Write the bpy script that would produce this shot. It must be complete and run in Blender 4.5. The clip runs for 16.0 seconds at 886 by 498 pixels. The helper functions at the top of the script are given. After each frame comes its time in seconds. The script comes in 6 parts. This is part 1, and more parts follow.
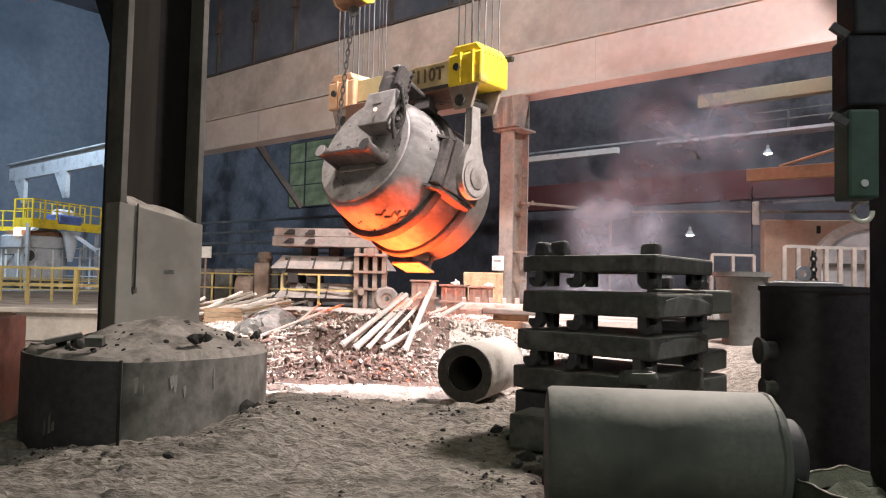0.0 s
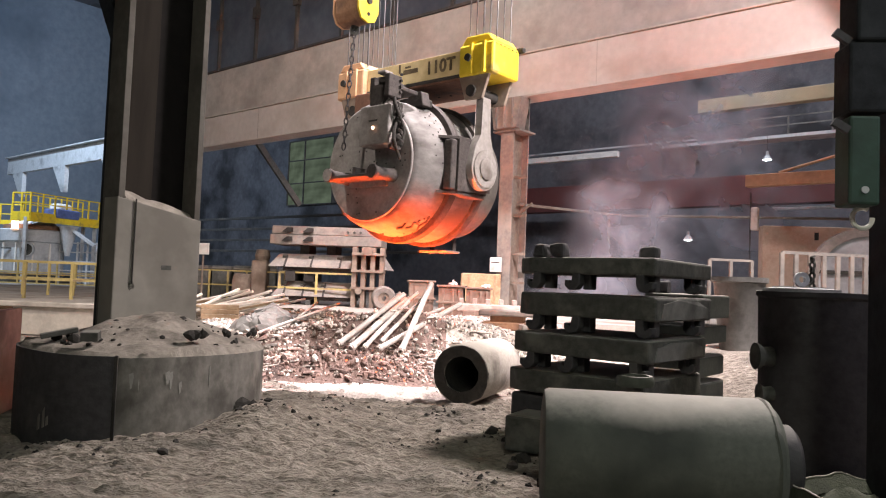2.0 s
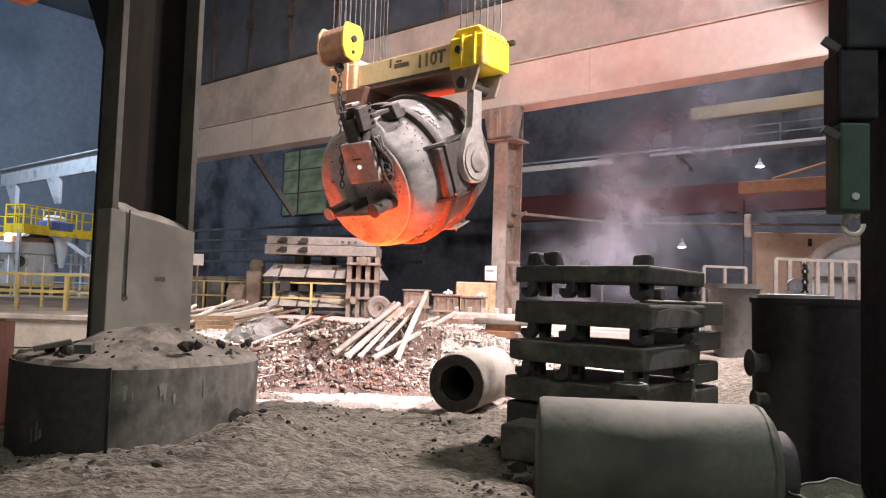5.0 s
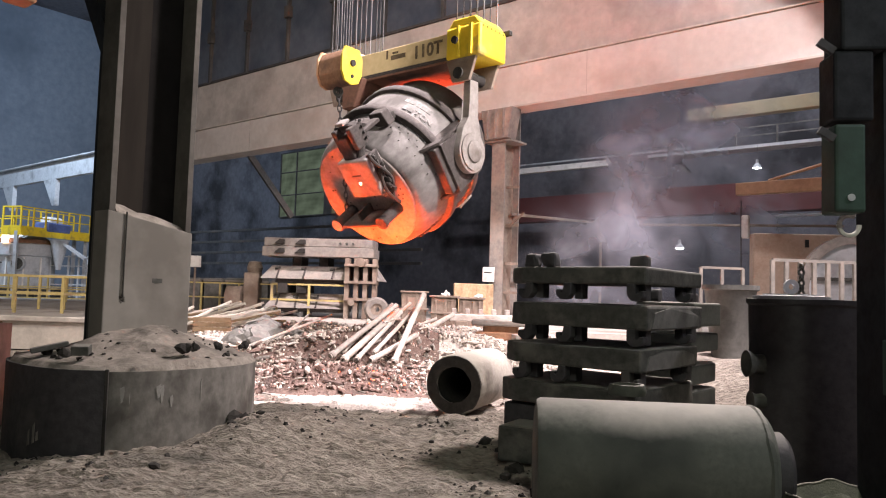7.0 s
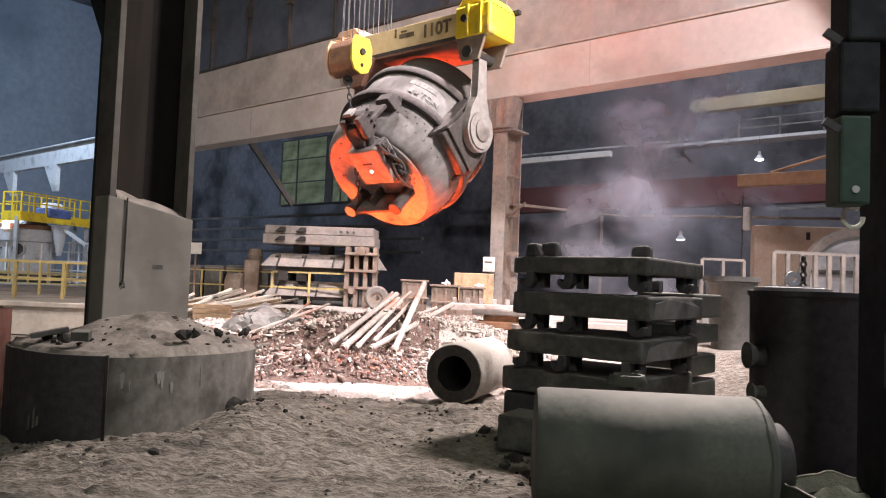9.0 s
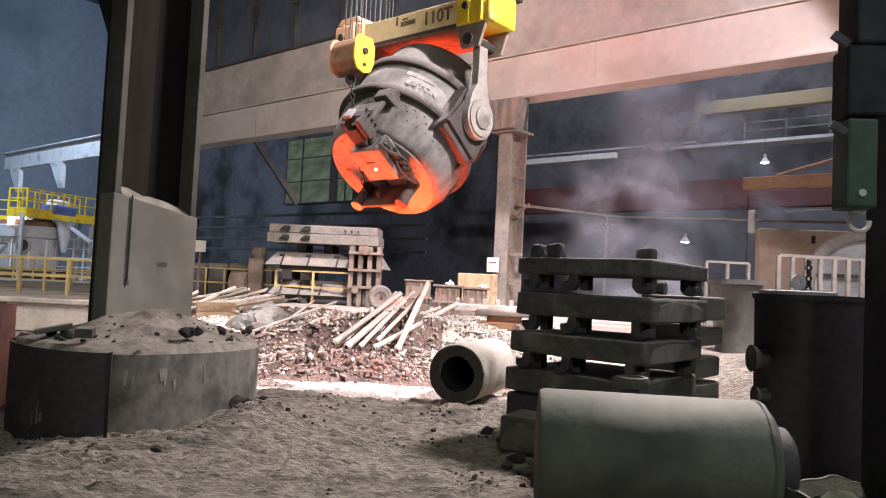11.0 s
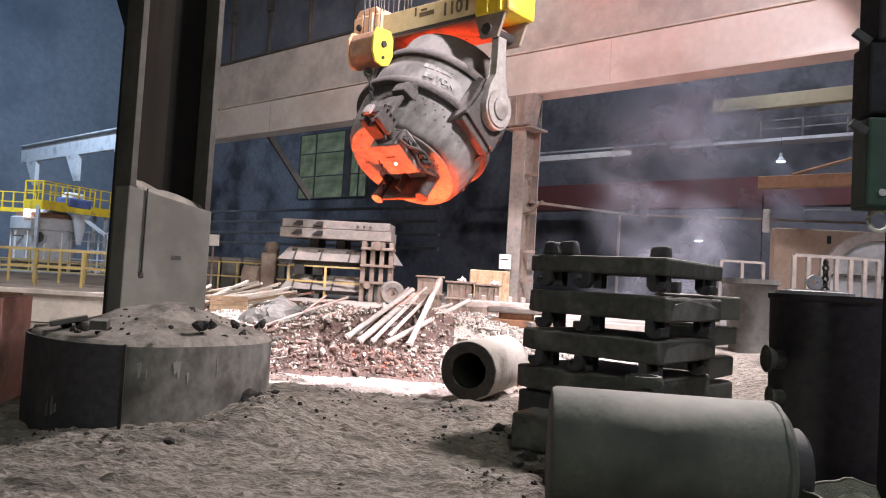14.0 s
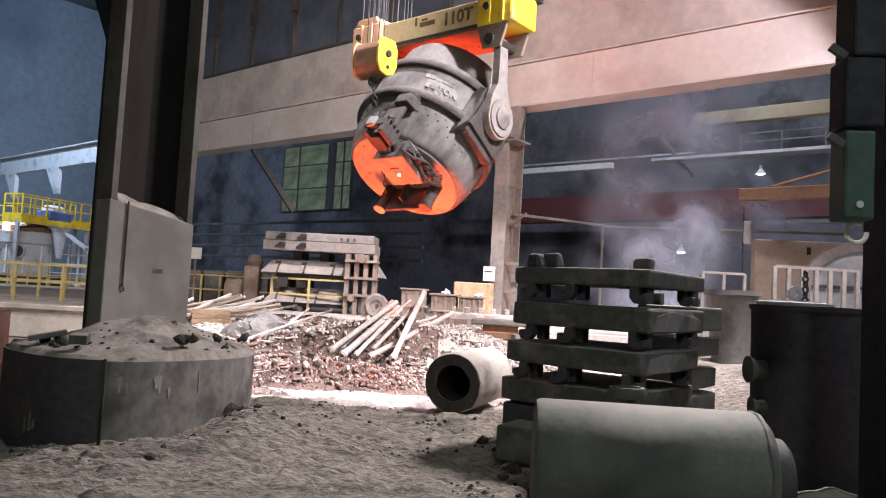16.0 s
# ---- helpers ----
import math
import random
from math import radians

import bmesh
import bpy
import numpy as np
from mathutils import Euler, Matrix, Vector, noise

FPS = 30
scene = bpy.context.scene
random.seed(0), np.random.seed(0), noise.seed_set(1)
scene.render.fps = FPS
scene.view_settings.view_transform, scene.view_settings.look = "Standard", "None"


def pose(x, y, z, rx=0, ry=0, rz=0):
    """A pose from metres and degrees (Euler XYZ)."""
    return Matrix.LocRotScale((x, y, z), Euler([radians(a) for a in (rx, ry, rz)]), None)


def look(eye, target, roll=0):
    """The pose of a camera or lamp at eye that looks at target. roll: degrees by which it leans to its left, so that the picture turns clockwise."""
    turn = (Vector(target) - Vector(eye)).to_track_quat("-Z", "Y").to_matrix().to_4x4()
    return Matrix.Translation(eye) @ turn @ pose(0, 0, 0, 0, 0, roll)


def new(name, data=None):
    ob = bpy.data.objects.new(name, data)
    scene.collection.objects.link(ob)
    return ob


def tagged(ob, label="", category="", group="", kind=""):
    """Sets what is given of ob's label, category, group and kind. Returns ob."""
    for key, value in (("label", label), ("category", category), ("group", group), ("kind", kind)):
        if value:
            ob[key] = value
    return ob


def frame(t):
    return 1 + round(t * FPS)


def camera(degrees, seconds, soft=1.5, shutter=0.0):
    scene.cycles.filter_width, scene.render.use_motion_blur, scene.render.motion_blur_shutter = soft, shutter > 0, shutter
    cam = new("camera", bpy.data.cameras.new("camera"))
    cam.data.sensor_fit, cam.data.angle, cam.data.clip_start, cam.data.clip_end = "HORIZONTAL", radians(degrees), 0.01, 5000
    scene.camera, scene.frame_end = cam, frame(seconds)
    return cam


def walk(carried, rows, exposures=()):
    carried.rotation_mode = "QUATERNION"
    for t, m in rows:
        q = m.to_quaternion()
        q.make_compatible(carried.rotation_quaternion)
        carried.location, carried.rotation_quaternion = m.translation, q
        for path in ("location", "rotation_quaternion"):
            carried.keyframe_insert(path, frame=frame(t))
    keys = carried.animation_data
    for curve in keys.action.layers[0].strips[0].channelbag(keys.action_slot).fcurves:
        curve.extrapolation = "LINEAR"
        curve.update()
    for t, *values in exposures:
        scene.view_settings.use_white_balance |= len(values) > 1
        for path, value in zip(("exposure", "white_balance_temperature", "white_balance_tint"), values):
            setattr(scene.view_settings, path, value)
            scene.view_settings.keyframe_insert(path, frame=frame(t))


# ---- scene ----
cam = camera(62.3, 16.0, 1.1)
PATH = [
    (0.0, pose(-0.000, -0.000, 1.600, 92.600, -1.300, -0.100)),
    (0.5, pose(0.002, 0.009, 1.597, 92.986, -1.704, -0.201)),
    (1.0, pose(-0.001, 0.008, 1.597, 92.906, -1.975, -0.193)),
    (1.5, pose(0.001, 0.011, 1.596, 92.708, -2.190, -0.377)),
    (2.0, pose(-0.006, 0.015, 1.595, 92.663, -2.240, -0.309)),
    (2.5, pose(-0.003, 0.018, 1.596, 92.745, -2.140, -0.392)),
    (3.0, pose(-0.001, 0.017, 1.596, 92.789, -2.152, -0.524)),
    (3.5, pose(0.001, 0.013, 1.598, 92.886, -2.098, -0.328)),
    (4.0, pose(0.000, 0.015, 1.596, 92.999, -2.034, -0.514)),
    (6.5, pose(0.010, -0.004, 1.600, 93.777, -1.623, -0.668)),
    (7.0, pose(0.010, 0.002, 1.597, 93.488, -1.712, -0.829)),
    (7.5, pose(0.006, 0.013, 1.597, 93.436, -1.676, -0.820)),
    (8.0, pose(0.008, 0.019, 1.596, 93.012, -2.020, -0.886)),
    (8.5, pose(0.009, 0.019, 1.593, 92.922, -2.006, -0.919)),
    (9.0, pose(0.003, 0.022, 1.591, 92.662, -2.228, -0.822)),
    (11.5, pose(-0.000, 0.031, 1.589, 92.678, -2.789, -0.528)),
    (12.0, pose(-0.007, 0.029, 1.588, 92.751, -2.822, -0.452)),
    (12.5, pose(-0.006, 0.034, 1.586, 92.693, -3.102, -0.251)),
    (13.0, pose(-0.012, 0.039, 1.584, 92.470, -3.365, -0.045)),
    (13.5, pose(-0.018, 0.053, 1.582, 92.350, -3.485, 0.207)),
    (14.0, pose(-0.013, 0.044, 1.588, 92.333, -3.391, 0.356)),
    (14.5, pose(-0.016, 0.044, 1.586, 92.130, -3.585, 0.192)),
    (15.0, pose(-0.014, 0.047, 1.589, 92.425, -3.476, -0.139)),
    (15.5, pose(-0.014, 0.047, 1.589, 93.132, -3.096, -0.720)),
    (16.0, pose(-0.009, 0.043, 1.589, 93.365, -3.159, -0.877)),
]
# white balance turns warmer and more magenta to add to the bay's red light
walk(cam, PATH, [(0.0, 0.0, 6900, 11), (3.0, 0.0, 7000, 15), (8.0, 0.0, 6950, 16), (12.0, 0.0, 6700, 15), (16.0, 0.0, 6500, 15)])

# ---- world, lamps ----
B = Vector((-0.766, 0.643, 0))   # along the bays
N = Vector((0.643, 0.766, 0))    # across the bays
YAW = -40


def hall(a, c, z=0.0):
    """A place from metres across the bays (a) and along them (c)."""
    p = N * a + B * c
    return Vector((p.x, p.y, z))


world = bpy.data.worlds.new("world")
scene.world = world
world.use_nodes = True
world.node_tree.nodes["Background"].inputs[0].default_value = (0.55, 0.7, 1.0, 1)
world.node_tree.nodes["Background"].inputs[1].default_value = 0.028


def spot(name, eye, target, watts, degrees, colour, blend=0.3, size=0.3):
    data = bpy.data.lights.new(name, "SPOT")
    data.energy, data.color, data.spot_size, data.spot_blend, data.shadow_soft_size = watts, colour, radians(degrees), blend, size
    ob = new(name, data)
    ob.matrix_world = look(eye, target)
    return ob


def area(name, eye, target, watts, size, colour):
    data = bpy.data.lights.new(name, "AREA")
    data.energy, data.color, data.shape, data.size = watts, colour, "DISK", size
    ob = new(name, data)
    ob.matrix_world = look(eye, target)
    return ob


WARM, COOL, GREENISH = (1.0, 0.92, 0.98), (0.55, 0.75, 1.0), (0.88, 1.0, 0.88)
# floodlights on the crane and the roof of the pouring bay, the dim aisle where the camera stands, the far bays; some
# are added fills
spot("bay_floodlight", (9.4, 6.5, 13.0), (0.0, 19.5, 3.0), 9600, 63, WARM, 0.12, 0.15)
spot("bay_floodlight", (0.5, 14.8, 15.5), (-0.8, 17.4, 0), 21500, 54, WARM, 0.12, 0.15)
# unseen fill placed to brighten the ladle base, raised floor edge and flasks
spot("bay_floodlight", (-9.0, 9.0, 16.0), (-10.0, 26.0, 3.5), 6600, 102, (1.0, 0.94, 0.88), 0.35)
spot("roof_lamp", (-23.0, 33.0, 17.5), (-36.0, 52.0, 6.0), 19000, 148, COOL, 0.6, 0.5)
# unseen fill added to lift the neighbouring bay towards its haze
spot("neighbour_bay_fill", (10.0, 24.0, 17.0), (6.0, 38.0, 4.0), 9000, 150, (0.78, 0.86, 1.0), 0.9, 0.4)
# unseen fill added to brighten the ring flange, tan panel and grey pot
spot("bay_floodlight", (5.5, 9.0, 12.0), (8.0, 16.0, 1.0), 3400, 64, WARM, 0.3, 0.2)
area("aisle_lamp", (4.8, 9.8, 9.0), (-0.8, 6.8, 0), 1500, 1.0, (1.0, 0.94, 0.94))
# bluish fill added from the right for the slab ends and ladle pot
area("aisle_lamp", (8.5, 1.0, 8.5), (2.8, 6.6, 0.8), 260, 0.8, (0.82, 0.86, 1.0))
# faint greenish fill added behind the camera, no lamp known there
area("aisle_lamp", (1.5, -5.0, 9.0), (1.0, 6.0, 0), 420, 1.2, GREENISH)

# ---- materials ----
def mat(name, a, b, rough=0.7, metal=0.0, fine=14.0, coarse=1.6, bump=0.3, dirt=None, dirt_amount=0.45, depth=0.02, jitter=0.0, dust=None, stretch=None):
    """Two colours mixed by fine grain and coarse stains, a third for dirt patches, with relief."""
    m = bpy.data.materials.new(name)
    m.use_nodes = True
    nt = m.node_tree
    bsdf = nt.nodes["Principled BSDF"]
    tc = nt.nodes.new("ShaderNodeTexCoord")
    info = nt.nodes.new("ShaderNodeObjectInfo")
    shift = nt.nodes.new("ShaderNodeVectorMath")
    shift.operation = "MULTIPLY_ADD"
    nt.links.new(info.outputs["Random"], shift.inputs[0])
    shift.inputs[1].default_value = (17.0, 31.0, 23.0)
    if stretch:
        pull = nt.nodes.new("ShaderNodeVectorMath")
        pull.operation = "MULTIPLY"
        nt.links.new(tc.outputs["Object"], pull.inputs[0])
        pull.inputs[1].default_value = stretch
        nt.links.new(pull.outputs[0], shift.inputs[2])
    else:
        nt.links.new(tc.outputs["Object"], shift.inputs[2])

    def grain(scale, detail=6, rough_=0.6):
        n = nt.nodes.new("ShaderNodeTexNoise")
        n.inputs["Scale"].default_value, n.inputs["Detail"].default_value, n.inputs["Roughness"].default_value = scale, detail, rough_
        nt.links.new(shift.outputs[0], n.inputs["Vector"])
        return n.outputs["Fac"]

    def ramp(fac, lo, hi):
        r = nt.nodes.new("ShaderNodeMapRange")
        r.inputs["From Min"].default_value, r.inputs["From Max"].default_value = lo, hi
        nt.links.new(fac, r.inputs["Value"])
        return r.outputs["Result"]

    def mix(fac, c1, c2):
        x = nt.nodes.new("ShaderNodeMix")
        x.data_type = "RGBA"
        nt.links.new(fac, x.inputs["Factor"])
        for sock, c in ((x.inputs["A"], c1), (x.inputs["B"], c2)):
            if isinstance(c, tuple):
                sock.default_value = (*c, 1)
            else:
                nt.links.new(c, sock)
        return x.outputs["Result"]

    f, c = grain(fine, 8), grain(coarse, 5)
    colour = mix(ramp(f, 0.3, 0.7), a, b)
    colour = mix(ramp(c, 0.62 - dirt_amount * 0.3, 0.8 - dirt_amount * 0.3), colour, dirt or tuple(x * 0.55 for x in a))
    if jitter:
        hsv = nt.nodes.new("ShaderNodeHueSaturation")
        v = nt.nodes.new("ShaderNodeMapRange")
        v.inputs["To Min"].default_value, v.inputs["To Max"].default_value = 1 - jitter, 1 + jitter
        geo = nt.nodes.new("ShaderNodeNewGeometry")
        add = nt.nodes.new("ShaderNodeMath")
        add.operation = "ADD"
        nt.links.new(geo.outputs["Random Per Island"], add.inputs[0])
        nt.links.new(info.outputs["Random"], add.inputs[1])
        fr = nt.nodes.new("ShaderNodeMath")
        fr.operation = "FRACT"
        nt.links.new(add.outputs[0], fr.inputs[0])
        nt.links.new(fr.outputs[0], v.inputs["Value"])
        nt.links.new(v.outputs["Result"], hsv.inputs["Value"])
        nt.links.new(colour, hsv.inputs["Color"])
        colour = hsv.outputs["Color"]
    # upward faces turn paler: settled dust, with the top highlight painted in
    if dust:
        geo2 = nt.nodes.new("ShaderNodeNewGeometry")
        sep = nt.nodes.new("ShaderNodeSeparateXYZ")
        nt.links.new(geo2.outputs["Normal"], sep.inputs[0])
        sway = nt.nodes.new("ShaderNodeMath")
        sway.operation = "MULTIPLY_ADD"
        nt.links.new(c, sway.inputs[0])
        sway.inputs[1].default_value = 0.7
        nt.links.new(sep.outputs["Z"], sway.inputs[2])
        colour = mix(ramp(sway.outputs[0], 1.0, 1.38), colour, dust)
    nt.links.new(colour, bsdf.inputs["Base Color"])
    r = nt.nodes.new("ShaderNodeMapRange")
    r.inputs["To Min"].default_value, r.inputs["To Max"].default_value = max(0.05, rough - 0.15), min(1, rough + 0.15)
    nt.links.new(c, r.inputs["Value"])
    nt.links.new(r.outputs["Result"], bsdf.inputs["Roughness"])
    bsdf.inputs["Metallic"].default_value = metal
    if bump:
        bp = nt.nodes.new("ShaderNodeBump")
        bp.inputs["Strength"].default_value, bp.inputs["Distance"].default_value = bump, depth
        nt.links.new(f, bp.inputs["Height"])
        nt.links.new(bp.outputs["Normal"], bsdf.inputs["Normal"])
    return m


def glow(name, colour, strength):
    m = bpy.data.materials.new(name)
    m.use_nodes = True
    nt = m.node_tree
    e = nt.nodes.new("ShaderNodeEmission")
    n = nt.nodes.new("ShaderNodeTexNoise")
    n.inputs["Scale"].default_value = 2.2
    x = nt.nodes.new("ShaderNodeMapRange")
    x.inputs["From Min"].default_value, x.inputs["From Max"].default_value = 0.3, 0.7
    x.inputs["To Min"].default_value, x.inputs["To Max"].default_value = strength * 0.6, strength * 1.3
    nt.links.new(n.outputs["Fac"], x.inputs["Value"])
    nt.links.new(x.outputs["Result"], e.inputs["Strength"])
    e.inputs["Color"].default_value = (*colour, 1)
    nt.links.new(e.outputs[0], nt.nodes["Material Output"].inputs["Surface"])
    return m


# strong tones stretched along x paint in the shade of small ridges
SAND = mat("sand", (0.17, 0.145, 0.122), (0.46, 0.405, 0.35), 0.95, 0, 19, 2.4, 1.0, (0.16, 0.143, 0.125), 0.42, 0.07, stretch=(0.5, 1.3, 1.0))
SAND_CAP = mat("heaped_sand", (0.2, 0.176, 0.152), (0.34, 0.3, 0.265), 0.95, 0, 10, 2.6, 0.6, (0.12, 0.106, 0.092), 0.45, 0.04)
CONCRETE = mat("concrete", (0.20, 0.188, 0.168), (0.235, 0.222, 0.198), 0.9, 0, 5, 0.8, 0.04, (0.15, 0.138, 0.122), 0.45)
FOOTING_FACE = mat("stained_concrete", (0.12, 0.112, 0.102), (0.25, 0.235, 0.215), 0.9, 0, 8, 2.6, 0.2, (0.085, 0.078, 0.07), 0.55, stretch=(1.0, 1.0, 0.75))
# column web in two tones: dim brown half, black half for the flange's shadow
WEB_DIM = mat("sooty_dim_web", (0.018, 0.0148, 0.0124), (0.029, 0.024, 0.02), 0.95, 0.0, 3, 0.8, 0.05, (0.013, 0.011, 0.009), 0.4, stretch=(1.0, 1.6, 0.22))
WEB_SHADE = mat("shaded_web", (0.007, 0.0062, 0.006), (0.013, 0.0115, 0.011), 1.0, 0.0, 6, 0.8, 0.05, (0.01, 0.009, 0.008), 0.3)
CONCRETE_GREY = mat("broken_concrete", (0.13, 0.128, 0.12), (0.24, 0.235, 0.22), 0.95, 0, 12, 1.6, 0.6, (0.12, 0.11, 0.1), 0.5)
CONCRETE_PALE = mat("pale_concrete", (0.5, 0.46, 0.4), (0.62, 0.57, 0.5), 0.9, 0, 9, 0.9, 0.4, (0.34, 0.31, 0.27), 0.35)
STEEL_DARK = mat("dark_steel", (0.05, 0.048, 0.045), (0.09, 0.085, 0.08), 0.7, 0.2, 10, 0.9, 0.25, (0.12, 0.1, 0.085), 0.5)
COLUMN_PAINT = mat("column_paint", (0.082, 0.075, 0.066), (0.115, 0.105, 0.093), 0.85, 0.0, 12, 0.8, 0.15, (0.045, 0.039, 0.034), 0.45)
GIRDER_PAINT = mat("girder_paint", (0.54, 0.50, 0.465), (0.62, 0.575, 0.535), 0.75, 0, 5, 0.35, 0.12, (0.45, 0.39, 0.345), 0.5)
GIRDER_DUST = mat("dusty_girder", (0.42, 0.385, 0.35), (0.54, 0.5, 0.46), 0.9, 0, 3, 0.6, 0.3, (0.35, 0.315, 0.285), 0.5)
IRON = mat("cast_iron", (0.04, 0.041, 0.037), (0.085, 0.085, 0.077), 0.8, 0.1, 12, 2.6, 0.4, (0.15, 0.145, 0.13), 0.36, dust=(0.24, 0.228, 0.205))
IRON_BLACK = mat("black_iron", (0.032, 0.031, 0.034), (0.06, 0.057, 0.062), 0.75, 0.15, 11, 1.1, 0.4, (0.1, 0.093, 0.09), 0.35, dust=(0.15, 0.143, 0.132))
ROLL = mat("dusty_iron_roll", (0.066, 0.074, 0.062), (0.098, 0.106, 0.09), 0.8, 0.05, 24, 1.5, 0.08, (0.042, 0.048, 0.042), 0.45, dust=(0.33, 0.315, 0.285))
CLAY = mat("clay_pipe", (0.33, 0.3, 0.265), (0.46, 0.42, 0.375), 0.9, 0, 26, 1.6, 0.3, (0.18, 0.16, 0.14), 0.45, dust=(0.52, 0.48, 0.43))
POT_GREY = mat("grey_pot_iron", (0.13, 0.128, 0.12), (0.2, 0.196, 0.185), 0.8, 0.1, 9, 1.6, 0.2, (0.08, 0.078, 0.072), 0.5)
SOOT = mat("soot", (0.02, 0.018, 0.016), (0.045, 0.04, 0.036), 0.95, 0, 16, 2, 0.4)
LADLE_SHELL = mat("ladle_shell", (0.12, 0.113, 0.108), (0.2, 0.19, 0.182), 0.8, 0.05, 7, 1.3, 0.25, (0.065, 0.059, 0.055), 0.5, stretch=(1, 1, 0.5))
LADLE_BASE = mat("ladle_base", (0.19, 0.176, 0.168), (0.27, 0.252, 0.24), 0.85, 0.0, 15, 2.4, 0.35, (0.14, 0.124, 0.115), 0.4)
SCALE = mat("burnt_scale", (0.035, 0.03, 0.028), (0.07, 0.06, 0.056), 0.85, 0.1, 13, 2, 0.5, (0.11, 0.095, 0.085), 0.3)
HOOK_STEEL = mat("hook_steel", (0.24, 0.22, 0.205), (0.35, 0.33, 0.31), 0.6, 0.2, 9, 1.5, 0.2, (0.16, 0.14, 0.125), 0.4)
YELLOW = mat("yellow_paint", (0.78, 0.56, 0.03), (0.88, 0.66, 0.05), 0.55, 0, 8, 2.2, 0.12, (0.42, 0.3, 0.08), 0.25)
YELLOW_DULL = mat("dull_yellow_paint", (0.46, 0.36, 0.13), (0.58, 0.46, 0.19), 0.7, 0, 8, 1.8, 0.15, (0.3, 0.22, 0.12), 0.4)
BEAM_PAINT = mat("scorched_beam_paint", (0.58, 0.46, 0.24), (0.68, 0.55, 0.32), 0.7, 0, 8, 1.2, 0.1, (0.45, 0.34, 0.17), 0.4)
TAN_PAINT = mat("orange_tan_paint", (0.55, 0.31, 0.17), (0.66, 0.4, 0.24), 0.7, 0, 8, 1.8, 0.15, (0.36, 0.2, 0.12), 0.4)
CREAM = mat("faded_cream_paint", (0.3, 0.265, 0.17), (0.36, 0.32, 0.215), 0.75, 0, 6, 0.6, 0.1, (0.38, 0.32, 0.2), 0.4)
RUST = mat("rust", (0.26, 0.13, 0.07), (0.36, 0.2, 0.12), 0.9, 0, 14, 2, 0.4, (0.14, 0.08, 0.055), 0.5)
RUBBLE = mat("rubble", (0.14, 0.082, 0.07), (0.40, 0.28, 0.24), 0.95, 0, 18, 0.8, 0.6, (0.34, 0.26, 0.23), 0.3, 0.03, 0.6)
RUBBLE_PALE = mat("pale_rubble", (0.34, 0.285, 0.25), (0.74, 0.68, 0.62), 0.95, 0, 18, 0.8, 0.6, (0.3, 0.235, 0.2), 0.3, 0.03, 0.55)
POLE = mat("scrap_pole", (0.36, 0.32, 0.29), (0.55, 0.5, 0.46), 0.8, 0, 12, 2, 0.3, (0.3, 0.24, 0.2), 0.35, 0.01, 0.2)
BATTEN = mat("bleached_timber", (0.58, 0.54, 0.48), (0.74, 0.7, 0.63), 0.85, 0, 14, 2, 0.2, (0.42, 0.37, 0.31), 0.35, 0.01, 0.2)
LIME = mat("lime_bloom", (0.24, 0.23, 0.215), (0.32, 0.31, 0.29), 0.9, 0, 30, 4, 0.1, (0.18, 0.17, 0.155), 0.5)
WOOD = mat("rough_wood", (0.34, 0.23, 0.13), (0.5, 0.37, 0.24), 0.85, 0, 14, 2, 0.3, (0.22, 0.15, 0.09), 0.35, 0.01, 0.2)
MOULD = mat("mould_box", (0.22, 0.17, 0.135), (0.32, 0.255, 0.205), 0.85, 0.05, 9, 1.4, 0.3, (0.2, 0.14, 0.11), 0.45)
MOULD_PALE = mat("pale_mould_box", (0.18, 0.16, 0.145), (0.27, 0.245, 0.22), 0.85, 0, 9, 1.4, 0.3, (0.32, 0.27, 0.23), 0.4)
# soot tone lifted towards bluish grey to paint in the bay's haze
WALL_DARK = mat("sooty_haze_wall", (0.10, 0.10, 0.115), (0.15, 0.15, 0.165), 0.9, 0, 3, 0.25, 0.2, (0.03, 0.03, 0.033), 0.5)
# blue-grey of the lit smoky air, painted into the end wall
WALL_HAZE = mat("haze_painted_cladding", (0.16, 0.2, 0.25), (0.22, 0.26, 0.31), 0.9, 0, 2, 0.09, 0.05, (0.11, 0.14, 0.18), 0.5)
FLOOR = mat("works_floor", (0.34, 0.31, 0.28), (0.46, 0.42, 0.38), 0.9, 0, 10, 0.8, 0.4, (0.24, 0.21, 0.18), 0.5)
RED_PAINT = mat("red_crane_paint", (0.085, 0.024, 0.024), (0.11, 0.031, 0.03), 0.75, 0, 6, 0.6, 0.1, (0.07, 0.025, 0.023), 0.4)
ORANGE = mat("orange_paint", (0.40, 0.235, 0.135), (0.5, 0.3, 0.18), 0.7, 0, 7, 1.2, 0.15, (0.3, 0.16, 0.09), 0.4)
ORANGE_LIT = mat("lit_orange_plate", (0.72, 0.34, 0.27), (0.82, 0.43, 0.35), 0.8, 0, 8, 1.2, 0.3, (0.4, 0.2, 0.15), 0.35)
TAN = mat("tan_brick_panel", (0.5, 0.38, 0.29), (0.6, 0.47, 0.37), 0.9, 0, 8, 1.2, 0.2, (0.42, 0.28, 0.2), 0.4)
GREY_PAINT = mat("grey_paint", (0.4, 0.42, 0.44), (0.52, 0.54, 0.56), 0.65, 0, 8, 1.2, 0.1, (0.26, 0.27, 0.28), 0.35)
BLUE_PAINT = mat("blue_paint", (0.08, 0.12, 0.3), (0.12, 0.17, 0.38), 0.6, 0, 8, 1.5, 0.1, (0.06, 0.08, 0.16), 0.4)
GREEN_PAINT = mat("green_paint", (0.018, 0.05, 0.036), (0.028, 0.07, 0.052), 0.6, 0, 8, 1.5, 0.2, (0.014, 0.034, 0.026), 0.4)
